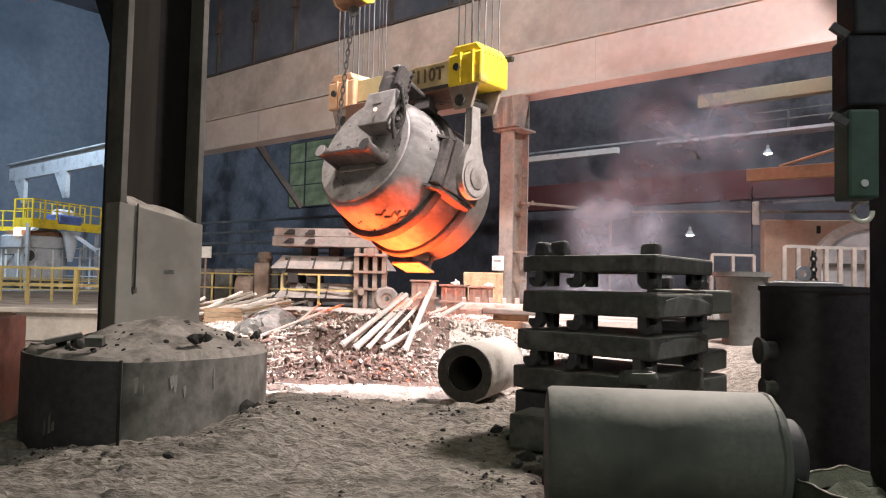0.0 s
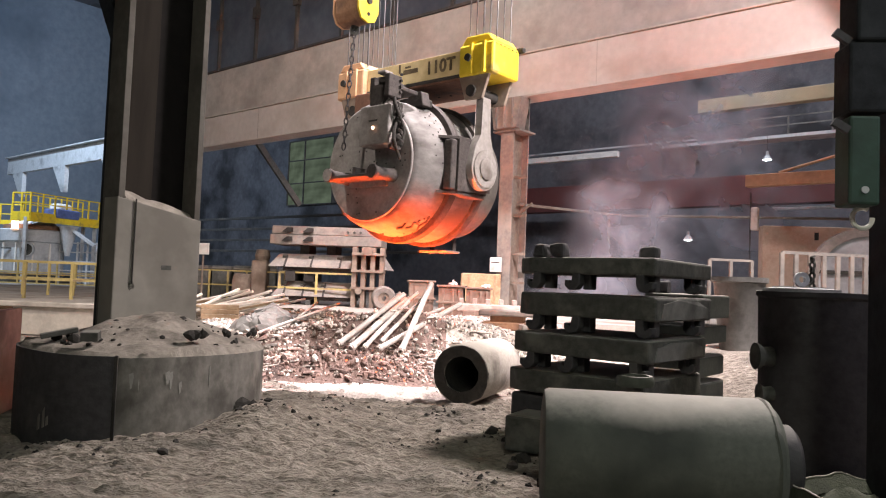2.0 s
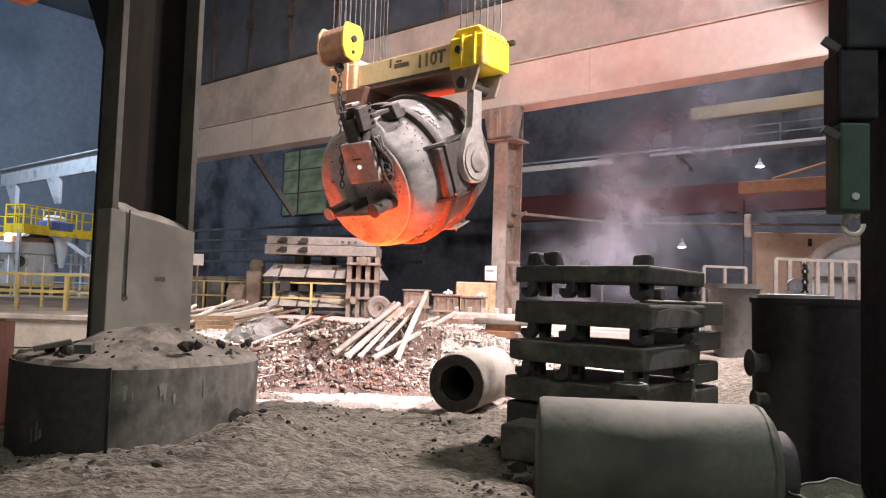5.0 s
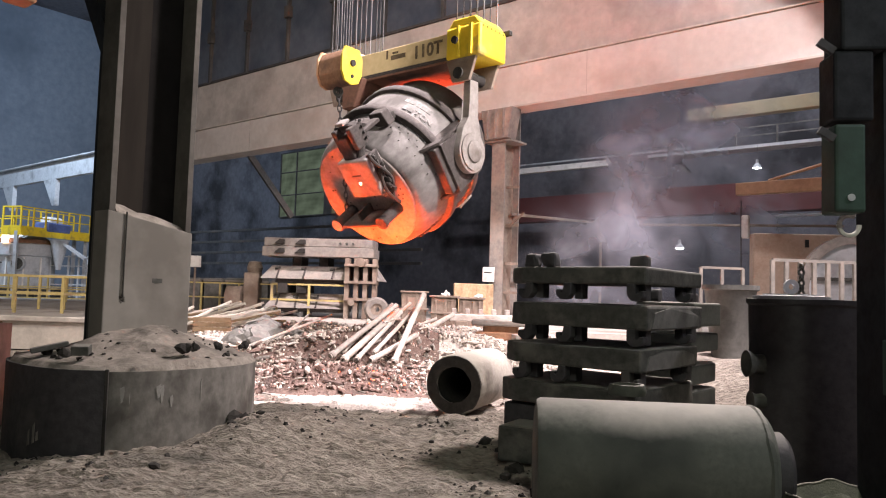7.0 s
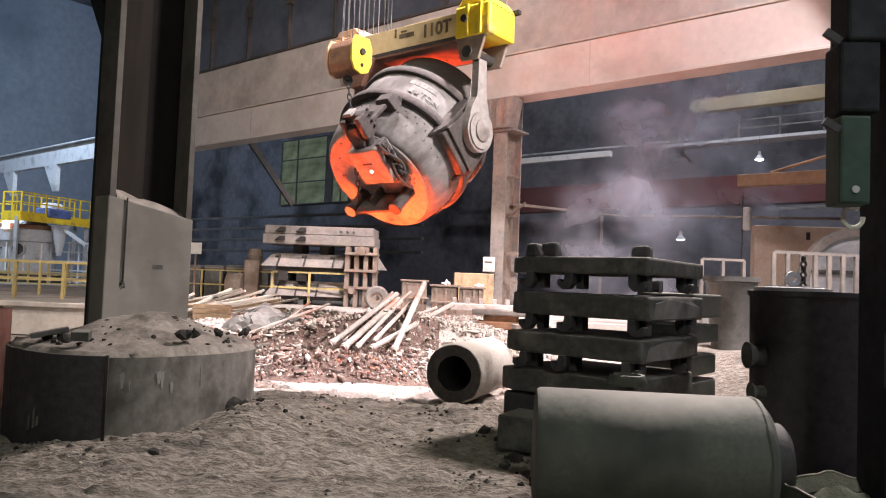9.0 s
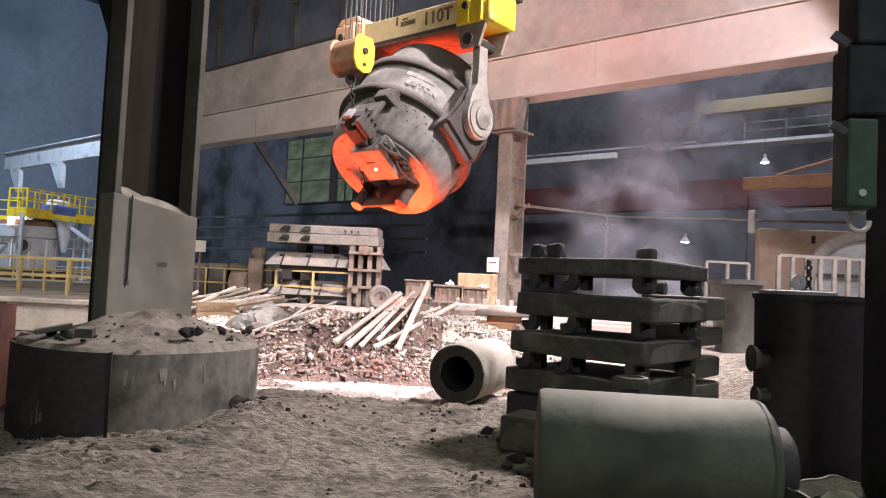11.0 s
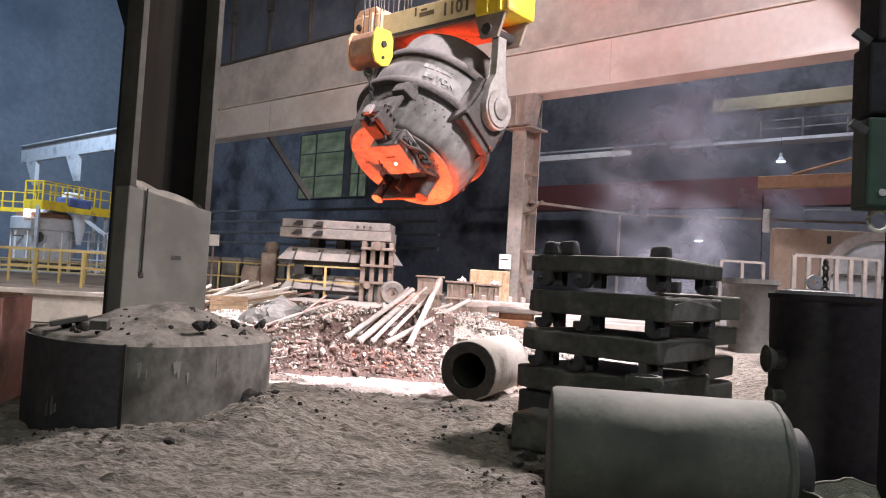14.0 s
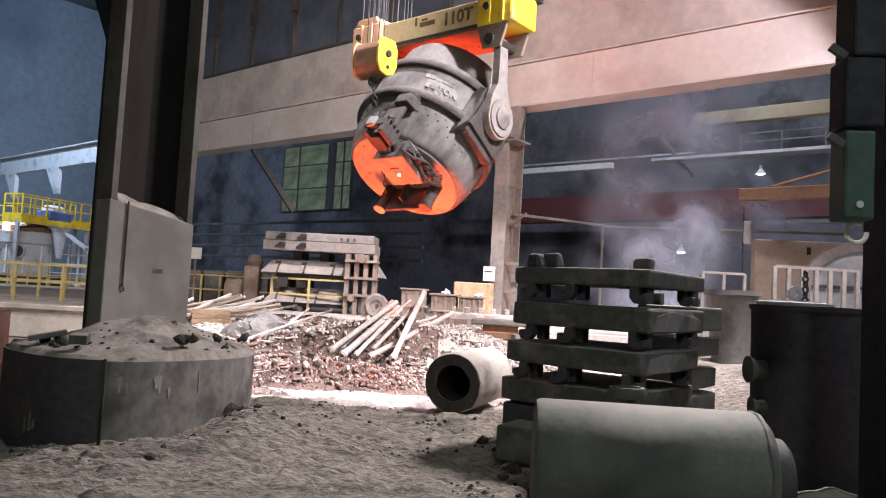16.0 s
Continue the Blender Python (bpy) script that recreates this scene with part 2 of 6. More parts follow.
SACK = mat("woven_sack", (0.04, 0.047, 0.03), (0.075, 0.085, 0.055), 0.95, 0, 60, 2.4, 0.4, (0.03, 0.036, 0.024), 0.45)
WIRE = mat("wire_rope", (0.09, 0.09, 0.095), (0.17, 0.17, 0.175), 0.55, 0.5, 60, 3, 0.2)
BLACK_PAINT = mat("black_lettering", (0.03, 0.028, 0.026), (0.05, 0.045, 0.04), 0.8, 0, 12, 3, 0.05)
WHITE = mat("white_paper", (0.72, 0.7, 0.66), (0.8, 0.78, 0.74), 0.8, 0, 12, 3, 0.05, (0.5, 0.47, 0.43), 0.3)
MOLTEN = glow("molten_iron", (1.0, 0.095, 0.016), 290)
HOT_SLAG = glow("hot_slag", (1.0, 0.14, 0.06), 5)
MOLTEN_HOT = glow("white_hot_iron", (1.0, 0.50, 0.16), 30)
LINING_HOT = glow("glowing_lining", (1.0, 0.10, 0.03), 12)
LAMP_GLOW = glow("lamp_glow", (0.85, 0.95, 1.0), 30)
SPARK = glow("glowing_vent", (1.0, 0.6, 0.4), 6)
# panes emit light themselves, in place of daylight behind the glass
GREEN_PANE = glow("daylit_green_pane", (0.22, 0.30, 0.22), 0.34)
# rust brown kept dark to hold the shade below the lifting beam
SHADED_RUST = mat("shaded_rust_plate", (0.13, 0.062, 0.042), (0.19, 0.095, 0.062), 0.9, 0, 14, 2, 0.3, (0.08, 0.05, 0.04), 0.4)
# sand whitened to carry the floodlight's brightness in its colour
LIT_SAND = mat("floodlit_sand", (0.42, 0.36, 0.33), (0.68, 0.6, 0.555), 0.95, 0, 24, 2.0, 0.8, (0.3, 0.24, 0.21), 0.35, 0.03)
MOUND = mat("heap_earth", (0.11, 0.07, 0.06), (0.28, 0.19, 0.16), 0.95, 0, 16, 1.2, 0.8, (0.07, 0.05, 0.044), 0.4, 0.04)
POST_BLACK = mat("sooty_post", (0.016, 0.017, 0.02), (0.032, 0.034, 0.04), 0.7, 0.2, 9, 1.2, 0.25, (0.045, 0.05, 0.055), 0.3)
LETTER_BROWN = mat("faded_brown_lettering", (0.1, 0.072, 0.04), (0.19, 0.14, 0.08), 0.85, 0, 14, 4, 0.05)
for m in (WEB_DIM, WEB_SHADE, POST_BLACK):
    m.node_tree.nodes["Principled BSDF"].inputs["Specular IOR Level"].default_value = 0.12
BLUE_PANE = mat("dusty_blue_pane", (0.075, 0.09, 0.115), (0.11, 0.13, 0.16), 0.45, 0, 3, 0.5, 0.05, (0.05, 0.065, 0.09), 0.5)

# ---- building blocks ----
def part(name, bm, material, parent=None, label="", m=None, smooth=False):
    me = bpy.data.meshes.new(name)
    bmesh.ops.recalc_face_normals(bm, faces=bm.faces)
    bm.to_mesh(me)
    bm.free()
    if material:
        me.materials.append(material)
    if smooth:
        for p in me.polygons:
            p.use_smooth = True
        me.set_sharp_from_angle(angle=radians(40))
    ob = new(name, me)
    if parent:
        ob.parent = parent
    if m is not None:
        ob.matrix_basis = m
    return tagged(ob, label)


def thing(name, m, label, category, group="", kind=""):
    ob = new(name)
    ob.matrix_basis = m
    ob.empty_display_size = 0.1
    return tagged(ob, label, category, group, kind)


def box(sx, sy, sz, m=None, bevel=0.0, bm=None, centre=False):
    """A box on its base (or about its centre), with bevelled edges."""
    out = bm or bmesh.new()
    b2 = bmesh.new()
    bmesh.ops.create_cube(b2, size=1, matrix=Matrix.Translation((0, 0, 0 if centre else sz / 2)) @ Matrix.Diagonal((sx, sy, sz, 1)))
    if bevel:
        bmesh.ops.bevel(b2, geom=b2.edges[:], offset=bevel, segments=2, affect="EDGES", profile=0.5)
    return join(out, b2, m)


def join(out, b2, m=None):
    if m is not None:
        bmesh.ops.transform(b2, matrix=m, verts=b2.verts)
    tmp = bpy.data.meshes.new("tmp")
    b2.to_mesh(tmp)
    b2.free()
    out.from_mesh(tmp)
    bpy.data.meshes.remove(tmp)
    return out


def lathe(profile, seg=48, m=None, bm=None, closed=False):
    """A body turned about z from (radius, height) pairs."""
    out = bm or bmesh.new()
    b2 = bmesh.new()
    rings = []
    for r, z in profile:
        if r < 1e-5:
            rings.append([b2.verts.new((0, 0, z))])
        else:
            rings.append([b2.verts.new((r * math.cos(2 * math.pi * k / seg), r * math.sin(2 * math.pi * k / seg), z)) for k in range(seg)])
    pairs = list(zip(rings, rings[1:])) + ([(rings[-1], rings[0])] if closed else [])
    for a, c in pairs:
        for k in range(seg):
            j = (k + 1) % seg
            if len(a) == 1 and len(c) == 1:
                continue
            if len(a) == 1:
                b2.faces.new((a[0], c[j], c[k]))
            elif len(c) == 1:
                b2.faces.new((a[k], a[j], c[0]))
            else:
                b2.faces.new((a[k], a[j], c[j], c[k]))
    return join(out, b2, m)


def rod(p, q, r, seg=12, bm=None, r2=None):
    """A round bar from p to q."""
    p, q = Vector(p), Vector(q)
    d = q - p
    m = Matrix.Translation(p) @ d.to_track_quat("Z", "Y").to_matrix().to_4x4()
    r2 = r if r2 is None else r2
    return lathe([(0, 0), (r, 0), (r2, d.length), (0, d.length)], seg, m, bm)


def beam_between(p, q, w, h, bm=None, bevel=0.0):
    """A square bar from p to q."""
    p, q = Vector(p), Vector(q)
    d = q - p
    m = Matrix.Translation((p + q) / 2) @ d.to_track_quat("X", "Z").to_matrix().to_4x4()
    return box(d.length, w, h, m, bevel, bm, True)


def prism(outline, depth, m=None, bevel=0.0, bm=None):
    """An outline in x, y raised by depth along z."""
    out = bm or bmesh.new()
    b2 = bmesh.new()
    low = [b2.verts.new((x, y, 0)) for x, y in outline]
    high = [b2.verts.new((x, y, depth)) for x, y in outline]
    b2.faces.new(low[::-1])
    b2.faces.new(high)
    for k in range(len(low)):
        j = (k + 1) % len(low)
        b2.faces.new((low[k], low[j], high[j], high[k]))
    if bevel:
        bmesh.ops.bevel(b2, geom=b2.edges[:], offset=bevel, segments=2, affect="EDGES", profile=0.5)
    return join(out, b2, m)


def rough(bm, amount, scale=2.0, seed=0.0):
    for v in bm.verts:
        v.co += Vector(noise.noise_vector(v.co * scale + Vector((seed, seed * 1.7, 0)))) * amount
    return bm


def pebble(rng, size, bm=None, m=None):
    b2 = bmesh.new()
    bmesh.ops.create_icosphere(b2, subdivisions=1, radius=size)
    for v in b2.verts:
        v.co *= rng.uniform(0.65, 1.15)
        v.co.z *= 0.7
    return join(bm or bmesh.new(), b2, m)


def letters(text, size, m, material, parent, name="lettering"):
    cu = bpy.data.curves.new(name, "FONT")
    cu.body, cu.size, cu.extrude, cu.align_x, cu.align_y = text, size, 0.004, "CENTER", "CENTER"
    cu.offset = size * 0.03
    tmp = bpy.data.objects.new("tmp", cu)
    me = bpy.data.meshes.new_from_object(tmp)
    bpy.data.objects.remove(tmp)
    me.materials.append(material)
    ob = new(name, me)
    ob.parent, ob.matrix_basis = parent, m
    return ob


def yawed(p, z=None, yaw=YAW):
    p = Vector(p)
    return pose(p.x, p.y, p.z if z is None else z, 0, 0, yaw)


# ---- ground and shell of the hall ----
def ground_height(x, y):
    n3 = noise.noise
    z = 0.05 * n3(Vector((x * 0.5, y * 0.5, 1.3))) + 0.022 * n3(Vector((x * 1.7, y * 1.7, 4.0)))
    z -= 0.055 * max(0.0, 0.30 - abs(n3(Vector((x * 1.7 + 0.4 * y, y * 4.2, 7.0))))) * 3      # scuffs and wheel marks
    z += 0.018 * n3(Vector((x * 3.2, y * 8, 9.0))) + 0.018 * n3(Vector((x * 8, y * 17, 2.0)))
    z -= 0.03 * max(0.0, 0.20 - abs(n3(Vector((x * 4.5 - y, y * 9.0, 5.0))))) * 4
    z -= 0.09 * max(0.0, n3(Vector((x * 5, y * 17, 12.0))) - 0.30) + 0.08 * max(0.0, n3(Vector((x * 11 + y, y * 32, 15.0))) - 0.28)     # heel marks
    z += 0.02 * n3(Vector((x * 14, y * 34, 6.0))) + 0.012 * abs(n3(Vector((x * 22, y * 40, 3.0))))
    z += 0.22 * math.exp(-((x + 1.9) ** 2 / 0.9 + (y - 8.6) ** 2 / 1.6))          # drifts against the footing
    z += 0.17 * math.exp(-((x + 1.75) ** 2 / 0.28 + (y - 7.55) ** 2 / 0.35))
    z += 0.10 * math.exp(-((x + 3.0) ** 2 / 1.6 + (y - 6.75) ** 2 / 0.12))
    z -= 0.10 * math.exp(-((x + 4.2) ** 2 + (y - 6.2) ** 2) / 1.2)
    z += 0.10 * math.exp(-((x - 0.4) ** 2 / 0.7 + (y - 9.3) ** 2 / 0.3))          # lip before the clay pipe
    return z


def make_ground():
    bm = bmesh.new()
    xs = [-140, -60, -25, -14, -9, -7] + [-6 + 0.04 * k for k in range(262)] + [5, 6, 7, 9, 14, 25, 60, 140]
    ys = [-140, -60, -20, -5, 0, 2] + [3.2 + 0.022 * k for k in range(210)] + [7.84 + 0.044 * k for k in range(100)] + [12.6, 14, 18, 24, 40, 80, 160]
    grid = [[bm.verts.new((x, y, ground_height(x, y) if -6.5 <= x <= 4.6 and 3 <= y <= 12.3 else -0.02)) for x in xs] for y in ys]
    for r0, r1 in zip(grid, grid[1:]):
        for k in range(len(xs) - 1):
            bm.faces.new((r0[k], r0[k + 1], r1[k + 1], r1[k]))
    ob = part("ground", bm, SAND, smooth=True)
    return tagged(ob, "trampled grey foundry sand floor, uneven and dusty", "ground", kind="structure")


make_ground()


def slab(name, m, sx, sy, sz, material, label, category="wall", bevel=0.0):
    return tagged(part(name, box(sx, sy, sz, None, bevel), material, m=m), label, category, kind="structure")


# raised works floor behind the scrap heap
bm = bmesh.new()
prism([(-60, 17.6), (-5.2, 17.6), (-4.2, 18.1), (4.0, 17.6), (60, 13.0), (60, 120), (-60, 120)], 0.7, Matrix.Translation((0, 0, 0.05)), 0.0, bm)
tagged(part("floor", bm, FLOOR), "raised pale concrete works floor with a broken edge", "floor", kind="structure")
bm = beam_between((-40, 17.5, 0.72), (-5.0, 17.5, 0.72), 0.3, 0.12, None, 0.02)
tagged(part("kerb", bm, CONCRETE_PALE), "pale concrete kerb along the raised floor", "kerb", kind="structure")

tagged(part("retaining_wall", rough(box(36.0, 0.12, 0.66, Matrix.Translation((-23.4, 17.5, 0.0)), 0.01), 0.015, 2), CONCRETE_PALE), "stained cream concrete face below the raised floor", "wall", kind="structure")
slab("wall_east", yawed(hall(38, 10)), 190, 0.5, 22, WALL_DARK, "sooty dark back wall of the neighbouring bay, greyed for haze")
slab("wall_north", yawed(hall(10, 66)), 0.5, 130, 30, WALL_HAZE, "cladding at the far end of the hall, painted blue-grey as haze")
slab("wall_west", yawed(hall(-14, 10)), 190, 0.5, 30, WALL_DARK, "dark cladding behind the aisle")
slab("wall_south", yawed(hall(10, -40)), 0.5, 130, 30, WALL_DARK, "dark cladding closing the hall")
slab("ceiling", yawed(hall(3, 13), 27), 110, 34, 0.4, WALL_DARK, "dark steel roof deck of the high bay", "ceiling")
slab("ceiling_2", yawed(hall(29, 13), 25), 110, 19, 0.4, WALL_DARK, "dark steel roof deck of the low bay", "ceiling")

# ---- crane runway and far structure ----
def make_runway():
    g = thing("crane_girder", yawed(hall(18.75, 13), 0), "dusty beige riveted crane runway girder on steel columns", "girder", kind="structure")
    part("web", box(44, 0.35, 1.36, Matrix.Translation((3, 0.3, 7.47)), 0.01), GIRDER_PAINT, g)
    part("bottom_flange", box(44, 0.8, 0.06, Matrix.Translation((3, 0.3, 7.42)), 0.01), GIRDER_PAINT, g)
    part("ledge", box(44, 0.46, 0.05, Matrix.Translation((3, 0.3, 8.85)), 0.01), CONCRETE_PALE, g, "pale dusty ledge")
    part("upper_web", box(44, 0.3, 2.1, Matrix.Translation((3, 0.42, 8.9)), 0.01), GIRDER_DUST, g, "dust-streaked upper web")
    part("rail", box(44, 0.5, 0.1, Matrix.Translation((3, 0.45, 11.0)), 0.01), STEEL_DARK, g)
    for k in range(5):
        part("splice_seam", box(0.02, 0.012, 1.34, Matrix.Translation((-14 + 8.1 * k + 0.6, 0.121, 7.48))), GIRDER_DUST, g)
    return g


make_runway()


def make_far_beam():
    g = thing("far_runway_beam", yawed(hall(18.75, 44), 0), "pale steel beam with triangular brackets far down the bay", "beam", kind="structure")
    part("web", box(19, 0.3, 1.05, Matrix.Translation((-0.8, 0.3, 7.75)), 0.01), GREY_PAINT, g)
    part("flange", box(19, 0.7, 0.08, Matrix.Translation((-0.8, 0.3, 8.8)), 0.01), GREY_PAINT, g)
    for k in range(3):
        part("bracket", prism([(0, 0), (1.7, 0), (1.7, -1.6), (1.35, -1.6)], 0.25, Matrix.Translation((-9.4 + 6.3 * k, 0.4, 7.75)) @ pose(0, 0, 0, 90, 0, 0)), GREY_PAINT, g)
    return g


make_far_beam()


def make_far_column():
    g = thing("steel_column", yawed(hall(18.85, 13.06), 0.75), "rust-stained steel column with bracketed head under the girder", "column", kind="structure")
    part("flange", box(0.5, 0.05, 6.7, Matrix.Translation((0, -0.25, 0)), 0.005), MOULD_PALE, g)
    part("flange", box(0.5, 0.05, 6.7, Matrix.Translation((0, 0.55, 0)), 0.005), MOULD_PALE, g)
    part("web", box(0.05, 0.78, 6.7, Matrix.Translation((0, 0.15, 0))), MOULD, g)
    part("head", prism([(-0.42, 0), (0.42, 0), (0.6, 0.95), (-0.6, 0.95)], 0.5, Matrix.Translation((0, 0.05, 5.7)) @ pose(0, 0, 0, 90, 0, 0), 0.02), MOULD_PALE, g)
    part("head_plate", box(1.0, 0.9, 0.06, Matrix.Translation((0, 0.1, 5.62))), MOULD_PALE, g)
    for x in (-0.3, 0.0, 0.3):
        part("gusset", box(0.04, 0.3, 0.9, Matrix.Translation((x, -0.38, 5.72))), MOULD_PALE, g)
    for z in (0.9, 1.8, 3.0, 4.2):
        part("tie", box(0.5, 0.06, 0.08, Matrix.Translation((0.26, 0.16, z))), MOULD, g)
    part("angle_bracket", beam_between((0.25, 0.1, 3.05), (0.75, 0.1, 3.4), 0.05, 0.06), MOULD, g)
    s = thing("notice", yawed(hall(18.4, 13.2), 2.0), "small white notice box fixed to the steel column", "sign")
    part("board", box(0.42, 0.06, 0.45, None, 0.01), WHITE, s)
    part("writing", box(0.28, 0.008, 0.03, Matrix.Translation((0, -0.034, 0.28))), BLACK_PAINT, s)


make_far_column()
bm = beam_between((-8.3, 32.4, 7.5), (-6.55, 33.6, 4.9), 0.2, 0.26, None, 0.02)
tagged(part("knee_brace", bm, STEEL_DARK), "dusty diagonal knee brace below the girder", "brace", kind="structure")


def make_glazing():
    g = thing("window_1", yawed(hall(18.95, 16), 11.0), "dusty bluish glazing with steel mullions above the girder", "window", kind="structure")
    for k in range(9, 24):
        part("pane", box(2.7, 0.02, 6.9, Matrix.Translation((-32 - 8.4 + 2.8 * k, 0.1, 0.1))), BLUE_PANE, g)
        part("mullion", box(0.12, 0.2, 7.0, Matrix.Translation((-33.4 - 8.4 + 2.8 * k, 0.05, 0))), STEEL_DARK, g)
        part("cleat", box(0.3, 0.24, 0.5, Matrix.Translation((-33.4 - 8.4 + 2.8 * k, 0.0, 1.9))), STEEL_DARK, g)
    part("transom", box(36, 0.22, 0.14, Matrix.Translation((7, 0.05, 3.4))), STEEL_DARK, g)
    slab("wall_clerestory", yawed(hall(19.1, 9), 18.1), 38, 0.3, 9, WALL_DARK, "dark cladding above the glazing")


make_glazing()


def make_green_window():
    g = thing("window_2", yawed(hall(37.6, 44), 7.4), "tall window with greenish daylit panes and mullions", "window", kind="structure")
    edges = (-4.05, -2.05, 1.4, 2.15, 3.1, 4.0)
    rows = (0.0, 1.75, 3.6, 5.2)
    for x0, x1 in zip(edges, edges[1:]):
        if x0 == 1.4:
            part("post", box(x1 - x0, 0.2, 5.2, Matrix.Translation(((x0 + x1) / 2, 0, 0))), STEEL_DARK, g)
            continue
        for z0, z1 in zip(rows, rows[1:]):
            part("pane", box(x1 - x0 - 0.08, 0.03, z1 - z0 - 0.08, Matrix.Translation(((x0 + x1) / 2, 0, z0 + 0.04))), GREEN_PANE, g)
        for z in rows:
            part("transom", box(x1 - x0, 0.1, 0.08, Matrix.Translation(((x0 + x1) / 2, -0.03, z - 0.04))), STEEL_DARK, g)
    for x in edges:
        part("mullion", box(0.1, 0.13, 5.2, Matrix.Translation((x, -0.035, 0))), STEEL_DARK, g)


make_green_window()

# ---- neighbouring bay ----
def bar_thing(name, p, q, w, h, material, label, category):
    p, q = Vector(p), Vector(q)
    return tagged(part(name, beam_between(p, q, w, h, None, 0.015), material), label, category, kind="structure")


bar_thing("red_crane_beam", hall(33, -8, 6.15), hall(33, 22, 6.15), 0.7, 1.3, RED_PAINT, "long red painted crane beam in the neighbouring bay", "beam")
bar_thing("yellow_beam", hall(28, -4, 8.8), hall(28, 10.6, 8.8), 0.4, 0.5, CREAM, "faded yellow steel beam", "beam")
bar_thing("white_duct", hall(34, 17.0, 8.5), hall(34, 24, 8.5), 0.3, 0.3, WHITE, "long white pipe under the roof", "pipe")
bar_thing("crossbeam", hall(31, -6, 3.9), hall(31, 3, 3.9), 0.3, 0.35, RUST, "rusty crossbeam", "beam")
bar_thing("pipe_run", (2.4, 22.9, 4.15), (7.4, 30.0, 4.65), 0.09, 0.09, MOULD, "thin pipe running from the column", "pipe")
bar_thing("pipe_run", (7.4, 30.0, 4.65), (15.0, 26.5, 4.5), 0.09, 0.09, MOULD, "thin pipe along the neighbouring bay", "pipe")
bar_thing("standpipe", (6.75, 29.5, 0.7), (6.75, 29.5, 4.6), 0.1, 0.1, MOULD, "upright rusty standpipe", "pipe")
bar_thing("lamp_conduit", hall(34.5, 13.0, 8.95), hall(34.5, 24, 8.95), 0.09, 0.09, GREY_PAINT, "thin grey conduit under the roof", "conduit")
bar_thing("cable_tray", hall(36, 16.0, 6.9), hall(36, 23, 6.9), 0.25, 0.14, STEEL_DARK, "dark cable tray on the wall", "tray")
bar_thing("crane_rail", hall(32, -6, 5.2), hall(32, 9, 5.2), 0.12, 0.12, GREY_PAINT, "thin grey rail in the neighbouring bay", "rail")
for k in range(4):
    bar_thing("wall_pipe", hall(30, 26, 3.2 + 0.75 * k), hall(30, 50, 3.3 + 0.75 * k), 0.16, 0.16, STEEL_DARK, "dark pipe along the wall", "pipe")


def railing(name, p, q, height, material, label, gap=1.4, rails=2, r=0.028, toe=0.0):
    p, q = Vector(p), Vector(q)
    d = q - p
    t = thing(name, Matrix.Translation(p), label, "railing")
    n = max(1, round(d.length / gap))
    for k in range(n + 1):
        o = d * (k / n)
        part("post", beam_between(o, o + Vector((0, 0, height)), 2 * r, 2 * r), material, t)
    for j in range(rails):
        z = height * (1 - 0.48 * j)
        part("rail", beam_between(Vector((0, 0, z)), d + Vector((0, 0, z)), 1.6 * r, 1.6 * r), material, t)
    if toe:
        part("toe_board", beam_between(Vector((0, 0, toe / 2)), d + Vector((0, 0, toe / 2)), 0.02, toe), material, t)
    return t


def make_walkway():
    g = thing("walkway", yawed(hall(30, 5), 7.48), "steel walkway under the roof of the neighbouring bay", "walkway", kind="structure")
    part("deck", box(16, 0.9, 0.12, Matrix.Translation((0, 0, 0.18))), GREY_PAINT, g)
    for y in (-0.2, 0.2):
        part("stair_stringer", beam_between((-7.7, y, 1.2), (-6.4, y, -0.5), 0.05, 0.12), POT_GREY, g)
    for k in range(6):
        part("tread", beam_between((-7.6 + 0.22 * k, -0.2, 1.06 - 0.288 * k), (-7.6 + 0.22 * k, 0.2, 1.06 - 0.288 * k), 0.14, 0.03), POT_GREY, g)
    railing("walkway_railing", hall(29.55, -3, 7.78), hall(29.55, 9.3, 7.78), 0.7, POT_GREY, "grey tube railing on the walkway", 1.6)


make_walkway()


def make_jib():
    g = thing("jib_crane", yawed(hall(26, 5.5), 5.3), "orange jib crane arm with tie rod", "crane")
    part("arm", box(6.5, 0.3, 0.42, Matrix.Translation((0.6, 0, 0)), 0.02), ORANGE, g)
    part("tie_rod", rod((-1.6, 0, 0.45), (3.0, 0, 1.6), 0.05), ORANGE, g)
    part("cable", rod((-2.5, 0, -0.2), (-2.5, 0, -4.5), 0.025, 6), WIRE, g)
    part("pulley_block", box(0.25, 0.2, 0.8, Matrix.Translation((-2.35, 0, -1.5)), 0.05), WHITE, g)


make_jib()


def high_bay_lamp(p):
    g = thing("high_bay_lamp", Matrix.Translation(p) @ Matrix.Diagonal((0.42, 0.42, 0.42, 1)), "lit high-bay lamp with a metal reflector", "lamp", "high-bay lamps")
    part("housing", lathe([(0, 0.75), (0.12, 0.75), (0.14, 0.4), (0.2, 0.35), (0.42, 0.02), (0.44, 0), (0.4, 0), (0.18, 0.32), (0, 0.34)], 20), GREY_PAINT, g)
    part("bulb", lathe([(0, -0.1), (0.22, -0.07), (0.34, 0.0), (0.2, 0.08), (0, 0.1)], 16), LAMP_GLOW, g, "bright white bulb")
    part("stem", rod((0, 0, 0.75), (0, 0, 2.5), 0.02, 6), WIRE, g)


high_bay_lamp((12.0, 27.0, 6.64))
high_bay_lamp((9.12, 27.0, 3.54))


